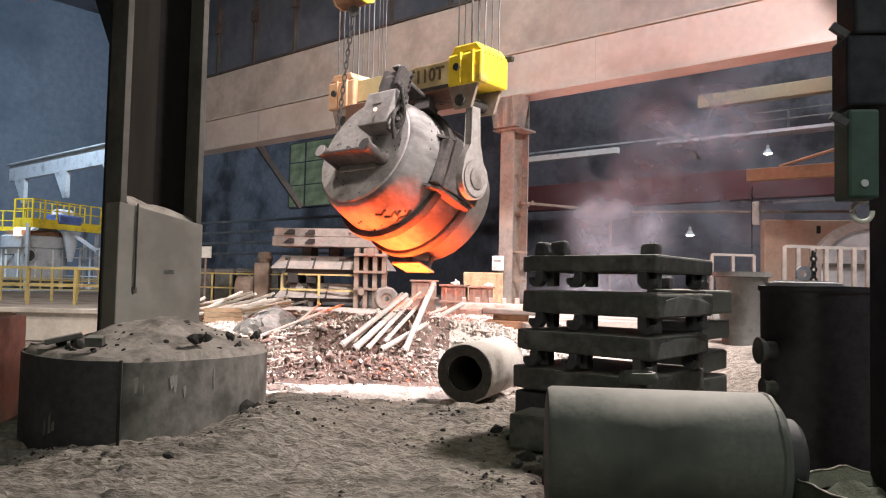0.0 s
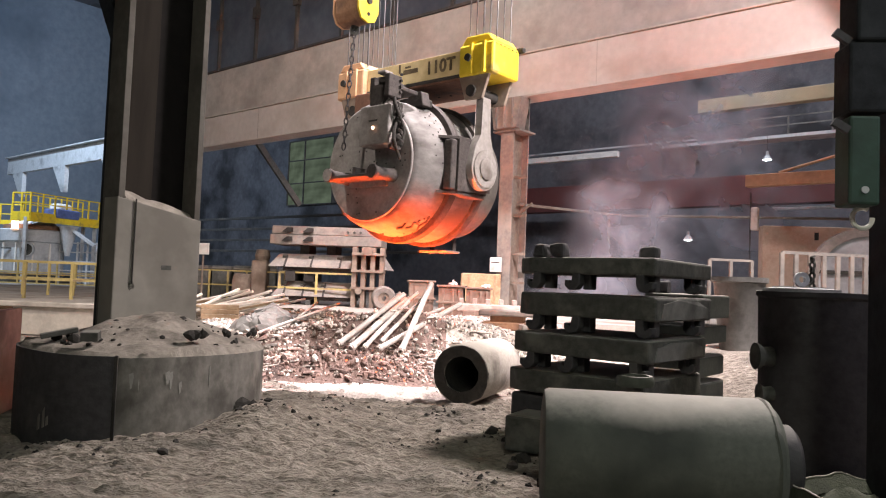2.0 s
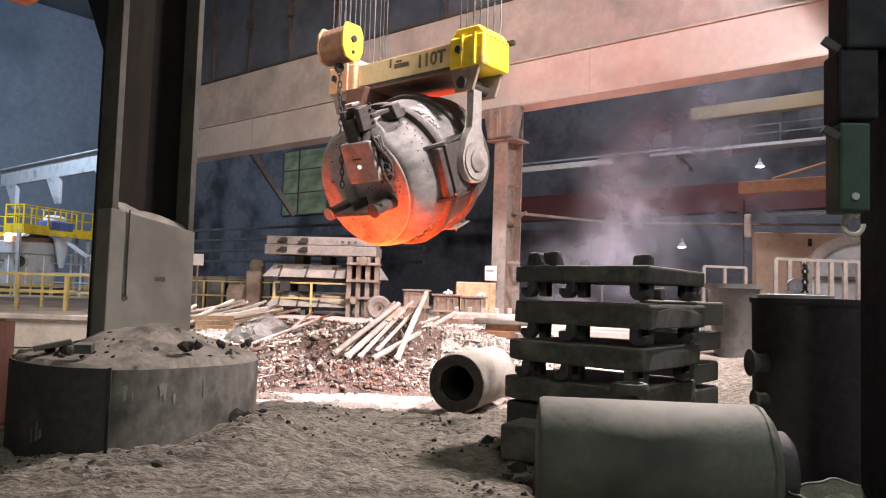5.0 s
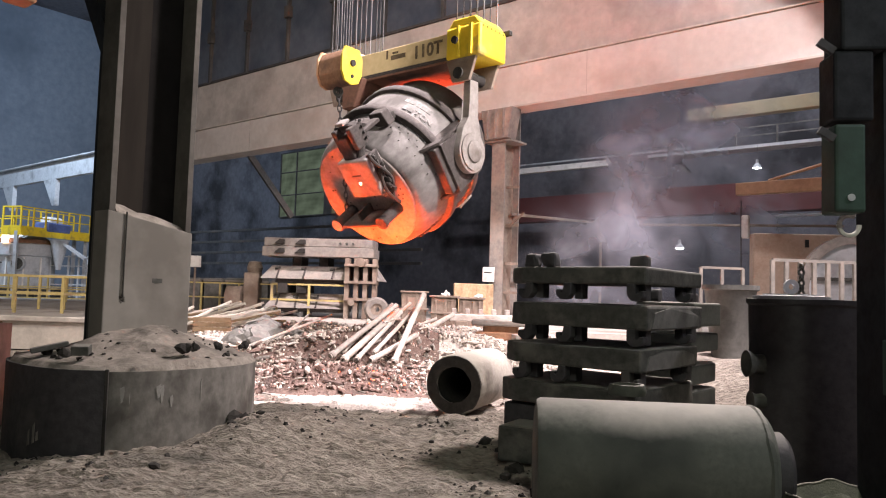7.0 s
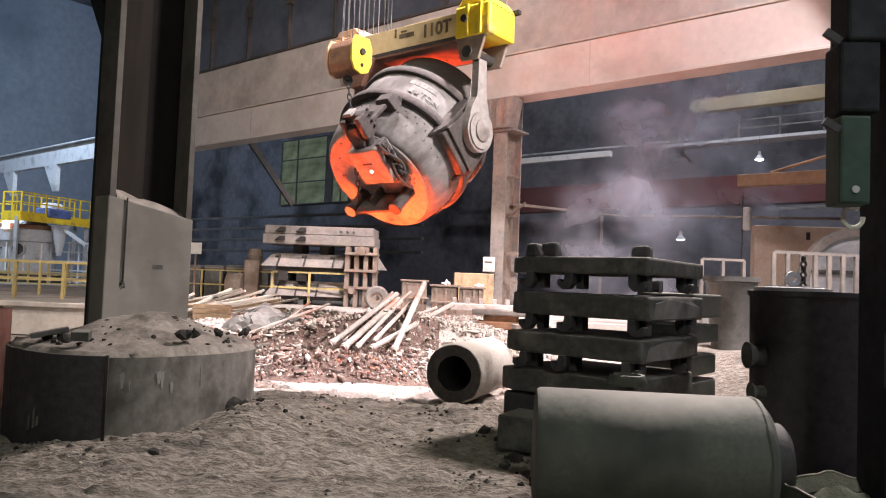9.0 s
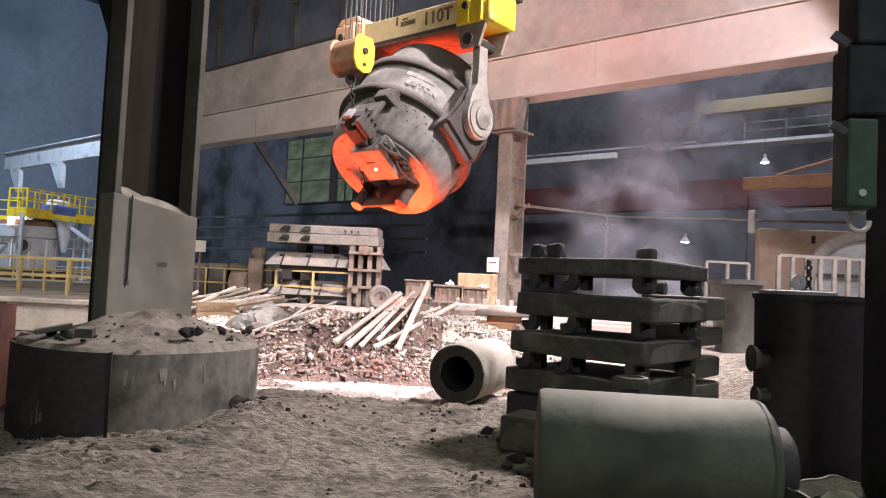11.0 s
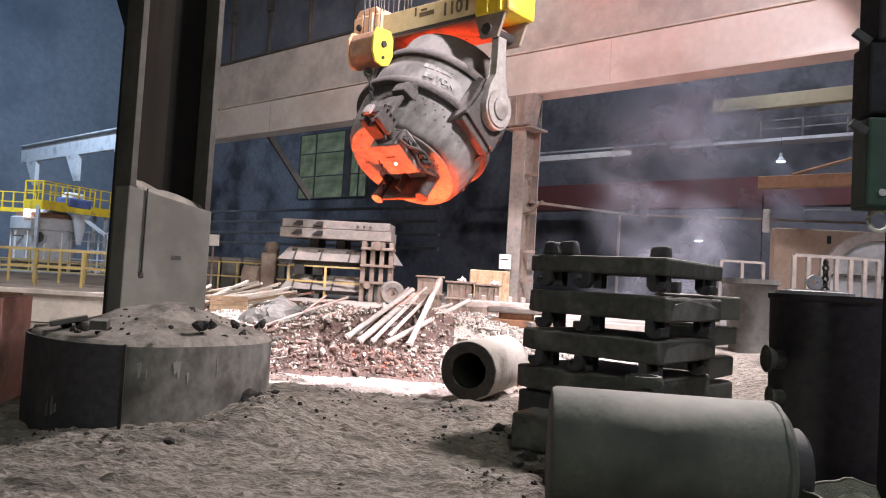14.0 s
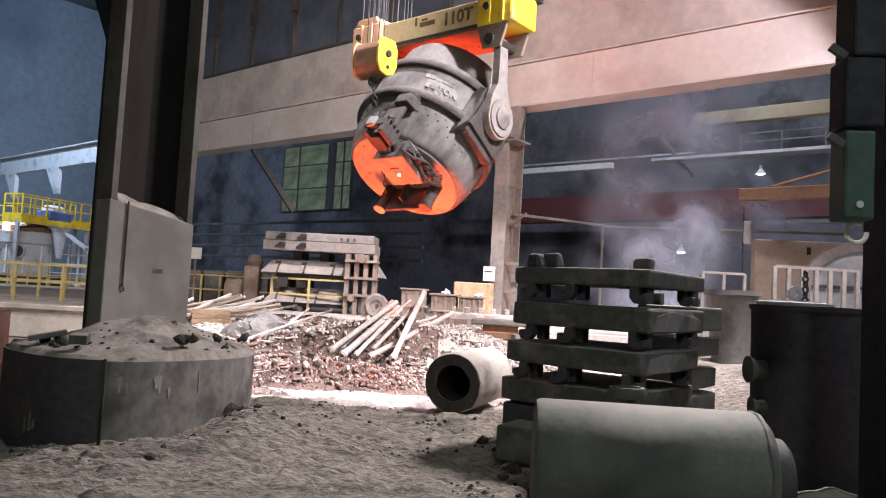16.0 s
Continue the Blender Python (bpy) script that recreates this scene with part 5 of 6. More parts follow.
def make_sack():
    g = thing("bulk_bag", pose(2.86, 4.75, 0.0, 0, 0, 10), "open greenish woven bulk bag with a crumpled rim", "bag")
    bm = bmesh.new()
    seg, rings = 56, []
    for i in range(12):
        f = i / 11
        ring = []
        for k in range(seg):
            a = 2 * math.pi * k / seg
            c, s = math.cos(a), math.sin(a)
            r = 0.46 / max(abs(c), abs(s)) ** 0.6
            r *= 1 + 0.05 * math.sin(f * 3) + 0.05 * noise.noise(Vector((c * 2, s * 2, f * 2)))
            z = 0.35 * f + (0.03 * noise.noise(Vector((c * 3, s * 3, 5))) * f)
            ring.append(bm.verts.new((r * c, r * s, z)))
        rings.append(ring)
    for i in range(1, 5):
        ring = []
        for k in range(seg):
            v = rings[11][k].co
            ring.append(bm.verts.new((v.x * (1 - 0.05 * i), v.y * (1 - 0.05 * i), v.z - 0.02 * i)))
        rings.append(ring)
    for a, c in zip(rings, rings[1:]):
        for k in range(seg):
            j = (k + 1) % seg
            bm.faces.new((a[k], a[j], c[j], c[k]))
    rough(bm, 0.016, 4)
    rim = [v.co.copy() for v in rings[11]]
    part("cloth", bm, SACK, g, smooth=True)
    bm = bmesh.new()
    bmesh.ops.create_grid(bm, x_segments=24, y_segments=24, size=0.42)
    for v in bm.verts:
        v.co.z = 0.22 + 0.12 * noise.noise(v.co * 4) + 0.05 * noise.noise(v.co * 11)
    part("fill", bm, SACK, g, smooth=True)
    bm = bmesh.new()
    for k in range(seg):
        rod(rim[k], rim[(k + 1) % seg], 0.006, 6, bm)
    part("piping", bm, CLAY, g, "pale stitched rim")


make_sack()


def make_post():
    g = thing("aisle_post", pose(3.16, 5.0, 0.0, 0, 0, -6), "dark steel aisle post with switch boxes", "column", kind="structure")
    part("flange", box(0.04, 0.4, 8.0, Matrix.Translation((-0.12, 0, 0)), 0.004), POST_BLACK, g)
    part("flange", box(0.04, 0.4, 8.0, Matrix.Translation((0.4, 0, 0)), 0.004), POST_BLACK, g)
    part("web", box(0.5, 0.04, 8.0, Matrix.Translation((0.14, 0.05, 0))), POST_BLACK, g)
    part("switch_box", box(0.2, 0.14, 0.36, Matrix.Translation((-0.06, -0.27, 1.02)), 0.01), GREEN_PAINT, g, "dark green switch box")
    part("cable", rod((-0.06, -0.24, 1.02), (-0.02, -0.2, 0.45), 0.012, 8), SOOT, g)
    h = thing("hoist_unit", pose(2.80, 4.95, 2.22, 0, 0, -6), "dark green hoist unit hanging beside the post", "hoist")
    part("gearbox", box(0.20, 0.24, 0.60, None, 0.02), GREEN_PAINT, h)
    part("motor", box(0.26, 0.26, 0.48, Matrix.Translation((0.02, 0, 0.62)), 0.02), POST_BLACK, h)
    part("drum_case", box(0.36, 0.3, 0.9, Matrix.Translation((0.11, 0, 1.1)), 0.02), POST_BLACK, h)
    part("latch", beam_between((-0.10, -0.1, 0.5), (-0.20, -0.1, 0.56), 0.04, 0.05), IRON_BLACK, h)
    part("latch", beam_between((-0.10, -0.1, 1.1), (-0.20, -0.1, 1.17), 0.04, 0.05), IRON_BLACK, h)
    part("bolt", rod((0.0, -0.13, 0.1), (0.0, -0.118, 0.1), 0.025, 10), GREY_PAINT, h)
    k = thing("white_hook", pose(2.87, 5.0, 2.15, 90, 0, 0), "small white painted crane hook below the hoist", "hook")
    bm = bmesh.new()
    pts = [(0.07 * math.cos(radians(a)), 0.07 * math.sin(radians(a)), 0) for a in range(60, 380, 16)]
    for p, q in zip(pts, pts[1:]):
        rod(p, q, 0.017, 8, bm)
    part("hook_body", bm, WHITE, k)
    part("shank", rod((0.02, 0.06, 0), (0.02, 0.13, 0), 0.015, 8), IRON_BLACK, k)


make_post()
g = thing("orange_hoist_block", pose(-8.75, 15.0, 7.36, 0, 0, YAW), "orange hoist block hanging high in the bay", "hoist block")
part("casing", box(0.6, 0.5, 0.5, None, 0.06), ORANGE, g)
part("rope", rod((0, 0, 0.5), (0, 0, 9.0), 0.03, 8), WIRE, g)

# ---- ladle ----
def make_ladle():
    """About its trunnions: x along them, z to the mouth, -y up while it pours."""
    g = thing("pouring_ladle", Matrix(), "large grey steel pouring ladle with banded shell and glowing mouth", "ladle")
    shell = [(0, -1.40), (1.09, -1.40), (1.16, -1.375), (1.205, -1.31), (1.24, -1.2), (1.285, -1.0), (1.34, -0.6), (1.38, 0.0), (1.385, 0.40), (1.36, 0.5), (1.27, 0.54), (1.09, 0.54)]
    part("shell", lathe(shell, 96), LADLE_SHELL, g, smooth=True)
    # upper rim coloured darker than the shell to offset the floodlight above
    part("rim_collar", lathe([(1.262, 0.545), (1.24, 1.1), (1.23, 1.13), (1.085, 1.13), (1.085, 0.545)], 96), COLUMN_PAINT, g, "grey rim collar, darkened against the overhead floodlight", smooth=True)
    part("lining", lathe([(1.08, 1.135), (1.08, 0.9), (1.06, 0.1), (0, 0.05)], 64), LINING_HOT, g, "glowing hot lining")
    part("base_plate", lathe([(0, -1.43), (1.10, -1.43), (1.115, -1.42), (1.12, -1.39), (0, -1.39)], 72), LADLE_BASE, g, "speckled base plate")
    for z0 in (-0.57, 0.25):
        part("band", lathe([(1.33, z0), (1.45, z0), (1.465, z0 + 0.02), (1.465, z0 + 0.16), (1.45, z0 + 0.18), (1.33, z0 + 0.18)], 96), SCALE, g, "dark stiffening band", smooth=True)
    for k in range(60):
        if k % 7 == 3:
            continue
        a = radians(-90 + (k % 20 - 9.5) * 9 + (k // 20) * 4)
        z = (-0.70, -0.80, -0.98)[k // 20]
        r = 1.34 + (z + 0.6) * 0.065
        part("vent_hole", box(0.024, 0.010, 0.024, Matrix.Translation((r * math.cos(a), r * math.sin(a), z)) @ pose(0, 0, 0, 0, 0, math.degrees(a) + 90), 0, None, True), SOOT, g)
    rng = random.Random(5)
    for k in range(34):
        a, r = rng.random() * 6.28, 1.02 * math.sqrt(rng.random())
        part("vent_hole", box(0.026, 0.026, 0.012, Matrix.Translation((r * math.cos(a), r * math.sin(a), -1.433)), 0, None, True), SOOT, g)
    # trunnion boxes and pins
    for s in (1, -1):
        part("trunnion_box", box(0.2, 0.95, 1.14, Matrix.Translation((s * 1.40, 0, -0.76)), 0.03), SCALE, g)
        part("trunnion_plate", prism([(-0.5, -0.62), (0.5, -0.62), (0.42, 0.40), (-0.42, 0.40)], 0.06, pose(s * 1.50 - (0.0 if s > 0 else 0.06), 0, 0, 90, 0, 90), 0.01), SCALE, g)
        for y in (-0.52, 0.52):
            part("gusset", prism([(0, -0.85), (0.30, -0.6), (0.30, 0.28), (0, 0.42)], 0.06, Matrix.Translation((s * 1.22, y + 0.03, 0)) @ pose(0, 0, 0, 90, 0, 0 if s > 0 else 180) @ Matrix.Translation((0, 0, 0 if s > 0 else -0.06)), 0.008), SCALE, g)
        part("trunnion", rod((s * 1.4, 0, 0), (s * 1.74, 0, 0), 0.16, 28), HOOK_STEEL, g)
        part("trunnion_cap", lathe([(0.19, 0), (0.21, 0.01), (0.21, 0.05), (0.13, 0.07), (0, 0.07)], 28, pose(s * 1.72, 0, 0, 0, 90 * s, 0)), HOOK_STEEL, g, smooth=True)
    # tapping mechanism on the base
    mech = part("gate_box", box(0.76, 0.74, 0.38, Matrix.Translation((0.52, -0.47, -1.86)), 0.03), LADLE_BASE, g, "slide-gate box")
    part("vent_light", lathe([(0, 0), (0.032, 0.0), (0.032, 0.02), (0, 0.03)], 14, pose(0.54, -0.405, -1.885, 180, 0, 0)), SPARK, mech, "glowing vent")
    part("slot", box(0.22, 0.03, 0.02, Matrix.Translation((0.5, -0.55, -1.865))), SOOT, mech)
    for k in range(5):
        part("bolt", rod((0.86, -0.6 + 0.12 * k, -1.7), (0.9, -0.6 + 0.12 * k, -1.7), 0.03, 8), SOOT, mech)
    part("gate_rail", box(0.09, 0.85, 0.26, Matrix.Translation((0.86, -0.45, -1.76)), 0.02), SCALE, g)
    for k in range(7):
        part("gate_roller", rod((0.90, -0.08 - 0.12 * k, -1.66), (0.98, -0.08 - 0.12 * k, -1.66), 0.05, 10), SOOT, g)
    part("gate_post", box(0.12, 0.42, 0.34, Matrix.Translation((0.72, -1.22, -1.78)), 0.02), SCALE, g)
    part("gate_post", box(0.12, 0.42, 0.34, Matrix.Translation((0.32, -1.20, -1.76)), 0.02), SCALE, g)
    part("gate_bridge", box(0.5, 0.12, 0.18, Matrix.Translation((0.5, -1.38, -1.64)), 0.02), SCALE, g)
    for k in range(4):
        part("bolt", rod((0.80, -1.12 - 0.11 * k, -1.5), (0.83, -1.12 - 0.11 * k, -1.5), 0.028, 8), SOOT, g)
    part("gate_arm", box(0.30, 0.55, 0.34, Matrix.Translation((0.42, -0.98, -1.76)), 0.03), SCALE, g)
    part("cylinder", rod((0.30, -1.15, -1.58), (0.30, -0.7, -1.72), 0.07, 14), SCALE, g)
    part("cylinder", rod((0.66, -1.3, -1.3), (0.6, -0.75, -1.72), 0.07, 14), SCALE, g)
    part("side_arm", box(0.42, 0.08, 0.5, Matrix.Translation((0.58, -1.22, -1.50)), 0.02), SCALE, g)
    part("bracket", prism([(-0.22, 0), (0.22, 0), (0.16, 0.28), (-0.16, 0.28)], 0.22, Matrix.Translation((0.62, -1.15, -0.68)) @ pose(0, 0, 0, 90, 0, 0) @ pose(0, 0, 0, 90, 0, 0), 0.02), SCALE, g)
    part("bracket", box(0.3, 0.16, 0.24, Matrix.Translation((0.64, -1.24, -0.80)), 0.03), SOOT, g)
    # tilting yoke
    part("yoke_shelf", box(1.14, 0.06, 0.56, Matrix.Translation((0.07, 0.46, -1.97)), 0.015), SCALE, g, "dark yoke shelf")
    part("yoke_foot", box(1.0, 0.12, 0.06, Matrix.Translation((0.05, 0.54, -1.49)), 0.01), LADLE_BASE, g)
    part("yoke_rib", box(0.05, 0.2, 0.4, Matrix.Translation((0.0, 0.36, -1.82)), 0.01), SCALE, g)
    for x in (-0.525, 0.668):
        part("yoke_prong", lathe([(0.13, -1.41), (0.115, -1.6), (0.105, -1.84), (0.12, -1.93), (0.135, -1.96), (0.13, -1.99), (0, -1.99)], 24, Matrix.Translation((x, 0.41, 0))), SCALE, g, "round flared yoke prong", smooth=True)
        part("yoke_cap", lathe([(0, -2.0), (0.122, -2.0), (0.122, -1.98), (0, -1.98)], 24, Matrix.Translation((x, 0.41, 0))), LADLE_BASE if x < 0 else SCALE, g, "pale prong end" if x < 0 else "")
    # hoses and clamps along the gate
    rng = random.Random(41)
    for k in range(8):
        y = -0.95 + 0.1 * k
        part("gate_clamp", pebble(rng, rng.uniform(0.06, 0.1), None, Matrix.Translation((0.98 + rng.uniform(-0.02, 0.05), y + 0.13, -1.68 + rng.uniform(-0.08, 0.06)))), SOOT, g)
    for dy in (0.0, 0.14):
        bm2 = bmesh.new()
        pts = [Vector((0.98 + 0.07 * math.sin(3.0 * i / 9 + dy * 9), 0.02 + dy - 0.95 * i / 9, -1.72 + 0.12 * math.sin(5 * i / 9 + dy * 20))) for i in range(10)]
        for p, q in zip(pts, pts[1:]):
            rod(p, q, 0.032, 8, bm2)
        part("gate_hose", bm2, SOOT, g, "sagging black hose")
    part("gate_hood", box(0.2, 0.06, 0.22, Matrix.Translation((0.5, -1.5, -1.72)), 0.02), LADLE_BASE, g, "pale top plate")
    # pouring lip on the far side
    part("pouring_lip", rough(box(0.78, 0.045, 0.5, Matrix.Translation((0.0, 1.53, 0.52)), 0.015), 0.012, 7), MOULD_PALE, g, "slag-crusted pouring lip plate")
    for x in (-0.3, 0.3):
        part("lip_bracket", box(0.05, 0.32, 0.1, Matrix.Translation((x, 1.39, 0.86)), 0.01), SCALE, g)
    for x, h in ((-0.1, 0.05), (0.12, 0.03), (0.29, 0.07)):
        part("slag_drip", rod((x, 1.54, 0.62), (x, 1.55 + h, 0.62), 0.022, 8, None, 0.006), MOULD_PALE, g, "slag drip")
    # cast lettering between the bands
    for k, w in enumerate((0.09, 0.11, 0.05, 0.12, 0.11)):
        a = radians(28 + 5.2 * k)
        part("raised_mark", box(w, 0.008, 0.11, Matrix.Translation((1.383 * math.sin(a), -1.383 * math.cos(a), 0.05)) @ pose(0, 0, 0, 0, 0, math.degrees(a)), 0.004, None, True), POT_GREY, g)
    for k, w in enumerate((0.09, 0.09)):
        a = radians(32 + 5 * k)
        part("raised_mark", box(w, 0.008, 0.11, Matrix.Translation((1.383 * math.sin(a), -1.385 * math.cos(a), -0.18)) @ pose(0, 0, 0, 0, 0, math.degrees(a)), 0.004, None, True), POT_GREY, g)
    for k, c in enumerate("TON"):
        a = radians(42.5 + 6 * k)
        letters(c, 0.17, Matrix.Translation((1.385 * math.sin(a), -1.385 * math.cos(a), -0.18)) @ pose(0, 0, 0, 90, 0, math.degrees(a)), POT_GREY, g, "raised_lettering")
    # burnt scrawls under the shell
    def scrawl(points, w=0.022):
        bm2 = bmesh.new()
        for (a0, z0), (a1, z1) in zip(points, points[1:]):
            p, q = [Vector((r * math.cos(radians(a)), r * math.sin(radians(a)), z)) for a, z, r in ((a0, z0, 1.345 + (z0 + 0.6) * 0.09), (a1, z1, 1.345 + (z1 + 0.6) * 0.09))]
            rod(p, q, w, 6, bm2)
        part("burn_stroke", bm2, SCALE, g, "dark burnt paint stroke")

    scrawl([(44, -0.50), (41, -0.40), (43, -0.33), (48, -0.36), (52, -0.50), (55, -0.52), (54, -0.34)])
    scrawl([(57, -0.36), (57, -0.50), (61, -0.50), (60, -0.38), (64, -0.34), (68, -0.42), (67, -0.52)])
    scrawl([(46, -0.66), (52, -0.62), (58, -0.68), (64, -0.60)])
    scrawl([(52, -0.80), (57, -0.74), (56, -0.86), (62, -0.80), (66, -0.88)])
    scrawl([(60, -1.02), (66, -0.95), (70, -1.04)])
    scrawl([(72, -0.52), (75, -0.48), (76, -0.56)], 0.016)
    rng = random.Random(8)
    for k in range(16):
        a, z = radians(rng.uniform(45, 95)), rng.uniform(-1.05, -0.35)
        r = 1.345 + (z + 0.6) * 0.09
        part("burn_speck", pebble(rng, rng.uniform(0.012, 0.028), None, Matrix.Translation((r * math.cos(a), r * math.sin(a), z))), SCALE, g)
    shift = ("gate", "bolt", "cylinder", "side_arm", "yoke")
    for ob in g.children:
        if ob.name.startswith(shift):
            ob.location.y -= 0.13
    return g


ladle = make_ladle()

# ---- lifting beam with its hooks and ropes ----
def make_lifting_beam():
    """About the hook pins: x along the beam."""
    g = thing("lifting_beam", Matrix(), "yellow lifting beam with two rope blocks and laminated hooks", "lifting beam")
    part("beam_web", box(3.0, 0.6, 0.46, Matrix.Translation((0, 0, 0.40)), 0.01), BEAM_PAINT, g)
    # underside parts coloured dark, as the ladle keeps white light off them
    part("beam_flange", box(2.9, 0.62, 0.07, Matrix.Translation((0, 0, 0.33)), 0.01), SCALE, g, "lower edge coloured dark for the beam's unlit underside")
    part("bottom_plate", box(2.8, 1.25, 0.05, Matrix.Translation((0, 0.3, 0.275)), 0.01), SHADED_RUST, g, "rusty bottom plate, darkened for the ladle's shade")
    part("end_leg", prism([(-1.5, 0.32), (-0.9, 0.32), (-1.15, -0.28), (-1.5, -0.28)], 0.95, Matrix.Translation((0, 0.48, 0)) @ pose(0, 0, 0, 90, 0, 0), 0.02), SHADED_RUST, g, "rusty end leg of the beam, darkened for shade")
    for k in range(7):
        part("rivet", rod((-0.9 + 0.32 * k, 0.5, 0.265), (-0.9 + 0.32 * k, 0.5, 0.278), 0.03, 8), SOOT, g)
    for s in (1, -1):
        blk = part("rope_block", box(0.82, 0.86, 0.62, Matrix.Translation((s * 1.72, 0, 0.28)), 0.05), YELLOW if s > 0 else TAN_PAINT, g, "yellow sheave block" if s > 0 else "orange-tan sheave block")
        part("top_cover", prism([(-0.38, 0), (0.38, 0), (0.26, 0.16), (-0.26, 0.16)], 0.8, Matrix.Translation((s * 1.72, 0.4, 0.9)) @ pose(0, 0, 0, 90, 0, 0), 0.03), YELLOW if s > 0 else TAN_PAINT, blk)
        for y in (-0.36, 0.36):
            part("hanger_plate", prism([(-0.36, 0.3), (0.36, 0.3), (0.2, -0.16), (-0.2, -0.16)], 0.07, Matrix.Translation((s * 1.66, y + 0.035, 0)) @ pose(0, 0, 0, 90, 0, 0), 0.01), MOULD, blk, "brown scorched hanger plate")
            part("rib", box(0.07, 0.06, 0.6, Matrix.Translation((s * 1.72 - 0.1, y * 1.24, 0.3)), 0.01), YELLOW if s > 0 else TAN_PAINT, blk)
            part("rib", box(0.07, 0.06, 0.6, Matrix.Translation((s * 1.72 + 0.2, y * 1.24, 0.3)), 0.01), YELLOW if s > 0 else TAN_PAINT, blk)
        part("hook_pin", rod((s * 1.62, -0.44, 0), (s * 1.62, 0.44, 0), 0.11, 20), SOOT, blk)
        part("sheave_pin", rod((s * 1.72 - 0.14, -0.52, 0.62), (s * 1.72 - 0.14, -0.42, 0.62), 0.07, 16), SOOT, blk)
        for k in range(6):
            part("bolt", rod((s * 2.13, -0.34 + 0.13 * k, 0.84), (s * 2.14, -0.34 + 0.13 * k, 0.84), 0.018, 8), SOOT, blk)
        part("stop_bracket", box(0.2, 0.1, 0.1, Matrix.Translation((s * 2.14, 0.42, 0.84)), 0.02), SOOT, blk)
        # laminated hook: shank, wide eye round the trunnion, open to one side
        out = [(-0.12, 0.1), (0.12, 0.1), (0.13, -0.75), (0.22, -0.95)]
        out += [(0.40 * math.cos(radians(a)), -1.44 + 0.42 * math.sin(radians(a))) for a in range(55, -200, -12)]
        out += [(-0.30, -1.02), (-0.14, -0.8)]
        hook = part("hook", prism(out[::-1], 0.17, pose(s * 1.62 - 0.085, 0, 0, 90, 0, 90), 0.015), HOOK_STEEL, g, "worn laminated steel hook")
        part("hook_cheek", lathe([(0.20, 0), (0.36, 0), (0.36, 0.03), (0.20, 0.03)], 32, pose(s * 1.62 + (0.085 if s > 0 else -0.115), 0, -1.44, 0, 90, 0), closed=True), HOOK_STEEL, hook)
        for k in range(5):
            for y in (-0.22, 0.22):
                part("rope", rod((s * 1.72 - 0.32 + 0.16 * k, y, 0.95), (s * 1.72 - 0.32 + 0.16 * k, y * 1.1, 13.0), 0.014, 6), WIRE, g)
    for k in range(3):
        part("hanger", rod((-0.9 + 0.1 * k, -0.1, 0.9), (-0.9 + 0.1 * k, -0.1, 13.0), 0.01, 6), WIRE, g)
    letters("110T", 0.36, Matrix.Translation((0.74, -0.306, 0.63)) @ pose(0, 0, 0, 90, 0, 0), LETTER_BROWN, g)
    part("maker_mark", box(0.40, 0.01, 0.09, Matrix.Translation((-0.05, -0.304, 0.61))), LETTER_BROWN, g)
    part("maker_mark", box(0.16, 0.01, 0.04, Matrix.Translation((-0.13, -0.304, 0.73))), LETTER_BROWN, g)
    part("maker_mark", box(0.05, 0.01, 0.18, Matrix.Translation((-0.36, -0.304, 0.65))), LETTER_BROWN, g)
    return g


lifting_beam = make_lifting_beam()


def make_aux_block():
    """About the shackle below it."""
    g = thing("auxiliary_hook_block", Matrix(), "yellow auxiliary hook block with a rusty red drum side", "hook block")
    side = [(-0.3, 0.32), (-0.2, 0.12), (0.0, 0.06), (0.2, 0.12), (0.3, 0.32), (0.3, 0.66), (0.2, 0.84), (-0.2, 0.84), (-0.3, 0.66)]
    part("side_plate", prism(side, 0.06, pose(0.36, 0, 0, 90, 0, 90), 0.01), YELLOW, g)
    part("side_plate", prism(side, 0.06, pose(-0.42, 0, 0, 90, 0, 90), 0.01), TAN_PAINT, g)
    part("drum_case", prism([(a * 0.92, 0.06 + (c - 0.06) * 0.93) for a, c in side], 0.74, pose(-0.37, 0, 0, 90, 0, 90), 0.03), RUST, g, "rusty reddish casing")
    part("axle", rod((0.40, 0, 0.52), (0.46, 0, 0.52), 0.07, 16), SOOT, g)
    part("axle", rod((0.40, 0, 0.24), (0.44, 0, 0.24), 0.04, 12), SOOT, g)
    part("shackle", lathe([(0.05, -0.03), (0.11, -0.03), (0.11, 0.03), (0.05, 0.03)], 20, pose(0, 0, -0.02, 90, 0, 40), closed=True), IRON, g)
    part("shank", rod((0, 0, -0.02), (0, 0, 0.2), 0.05, 12), IRON, g)
    for x in (-0.25, -0.08, 0.1, 0.27):
        part("rope", rod((x, 0.0, 0.8), (x, 0.02, 14.0), 0.014, 6), WIRE, g)
    for ob in g.children:
        ob.data.transform(Matrix.Diagonal((0.86, 0.86, 0.9, 1)))
    return g


aux_block = make_aux_block()


def make_chain():
    """Hangs down its own z from the shackle."""
    g = thing("tilting_chain", Matrix(), "dark steel tilting chain from hook block to ladle yoke", "chain")
    n = 19
    for k in range(n):
        bm = bmesh.new()
        pts = [Vector((0.036 * math.cos(a), 0.0, 0.078 * math.sin(a))) for a in [2 * math.pi * i / 10 for i in range(10)]]
        for i in range(10):
            rod(pts[i], pts[(i + 1) % 10], 0.013, 6, bm)
        part("link", bm, IRON_BLACK, g, m=pose(0, 0, -0.1 - 0.118 * k, 0, 0, 90 * (k % 2)))
    return g


chain = make_chain()
bm = rod((0, 0, -0.28), (0, 0, 0.28), 0.022, 10, None, 0.034)
stream = thing("molten_stream", Matrix(), "thin bright stream of molten iron", "molten iron")
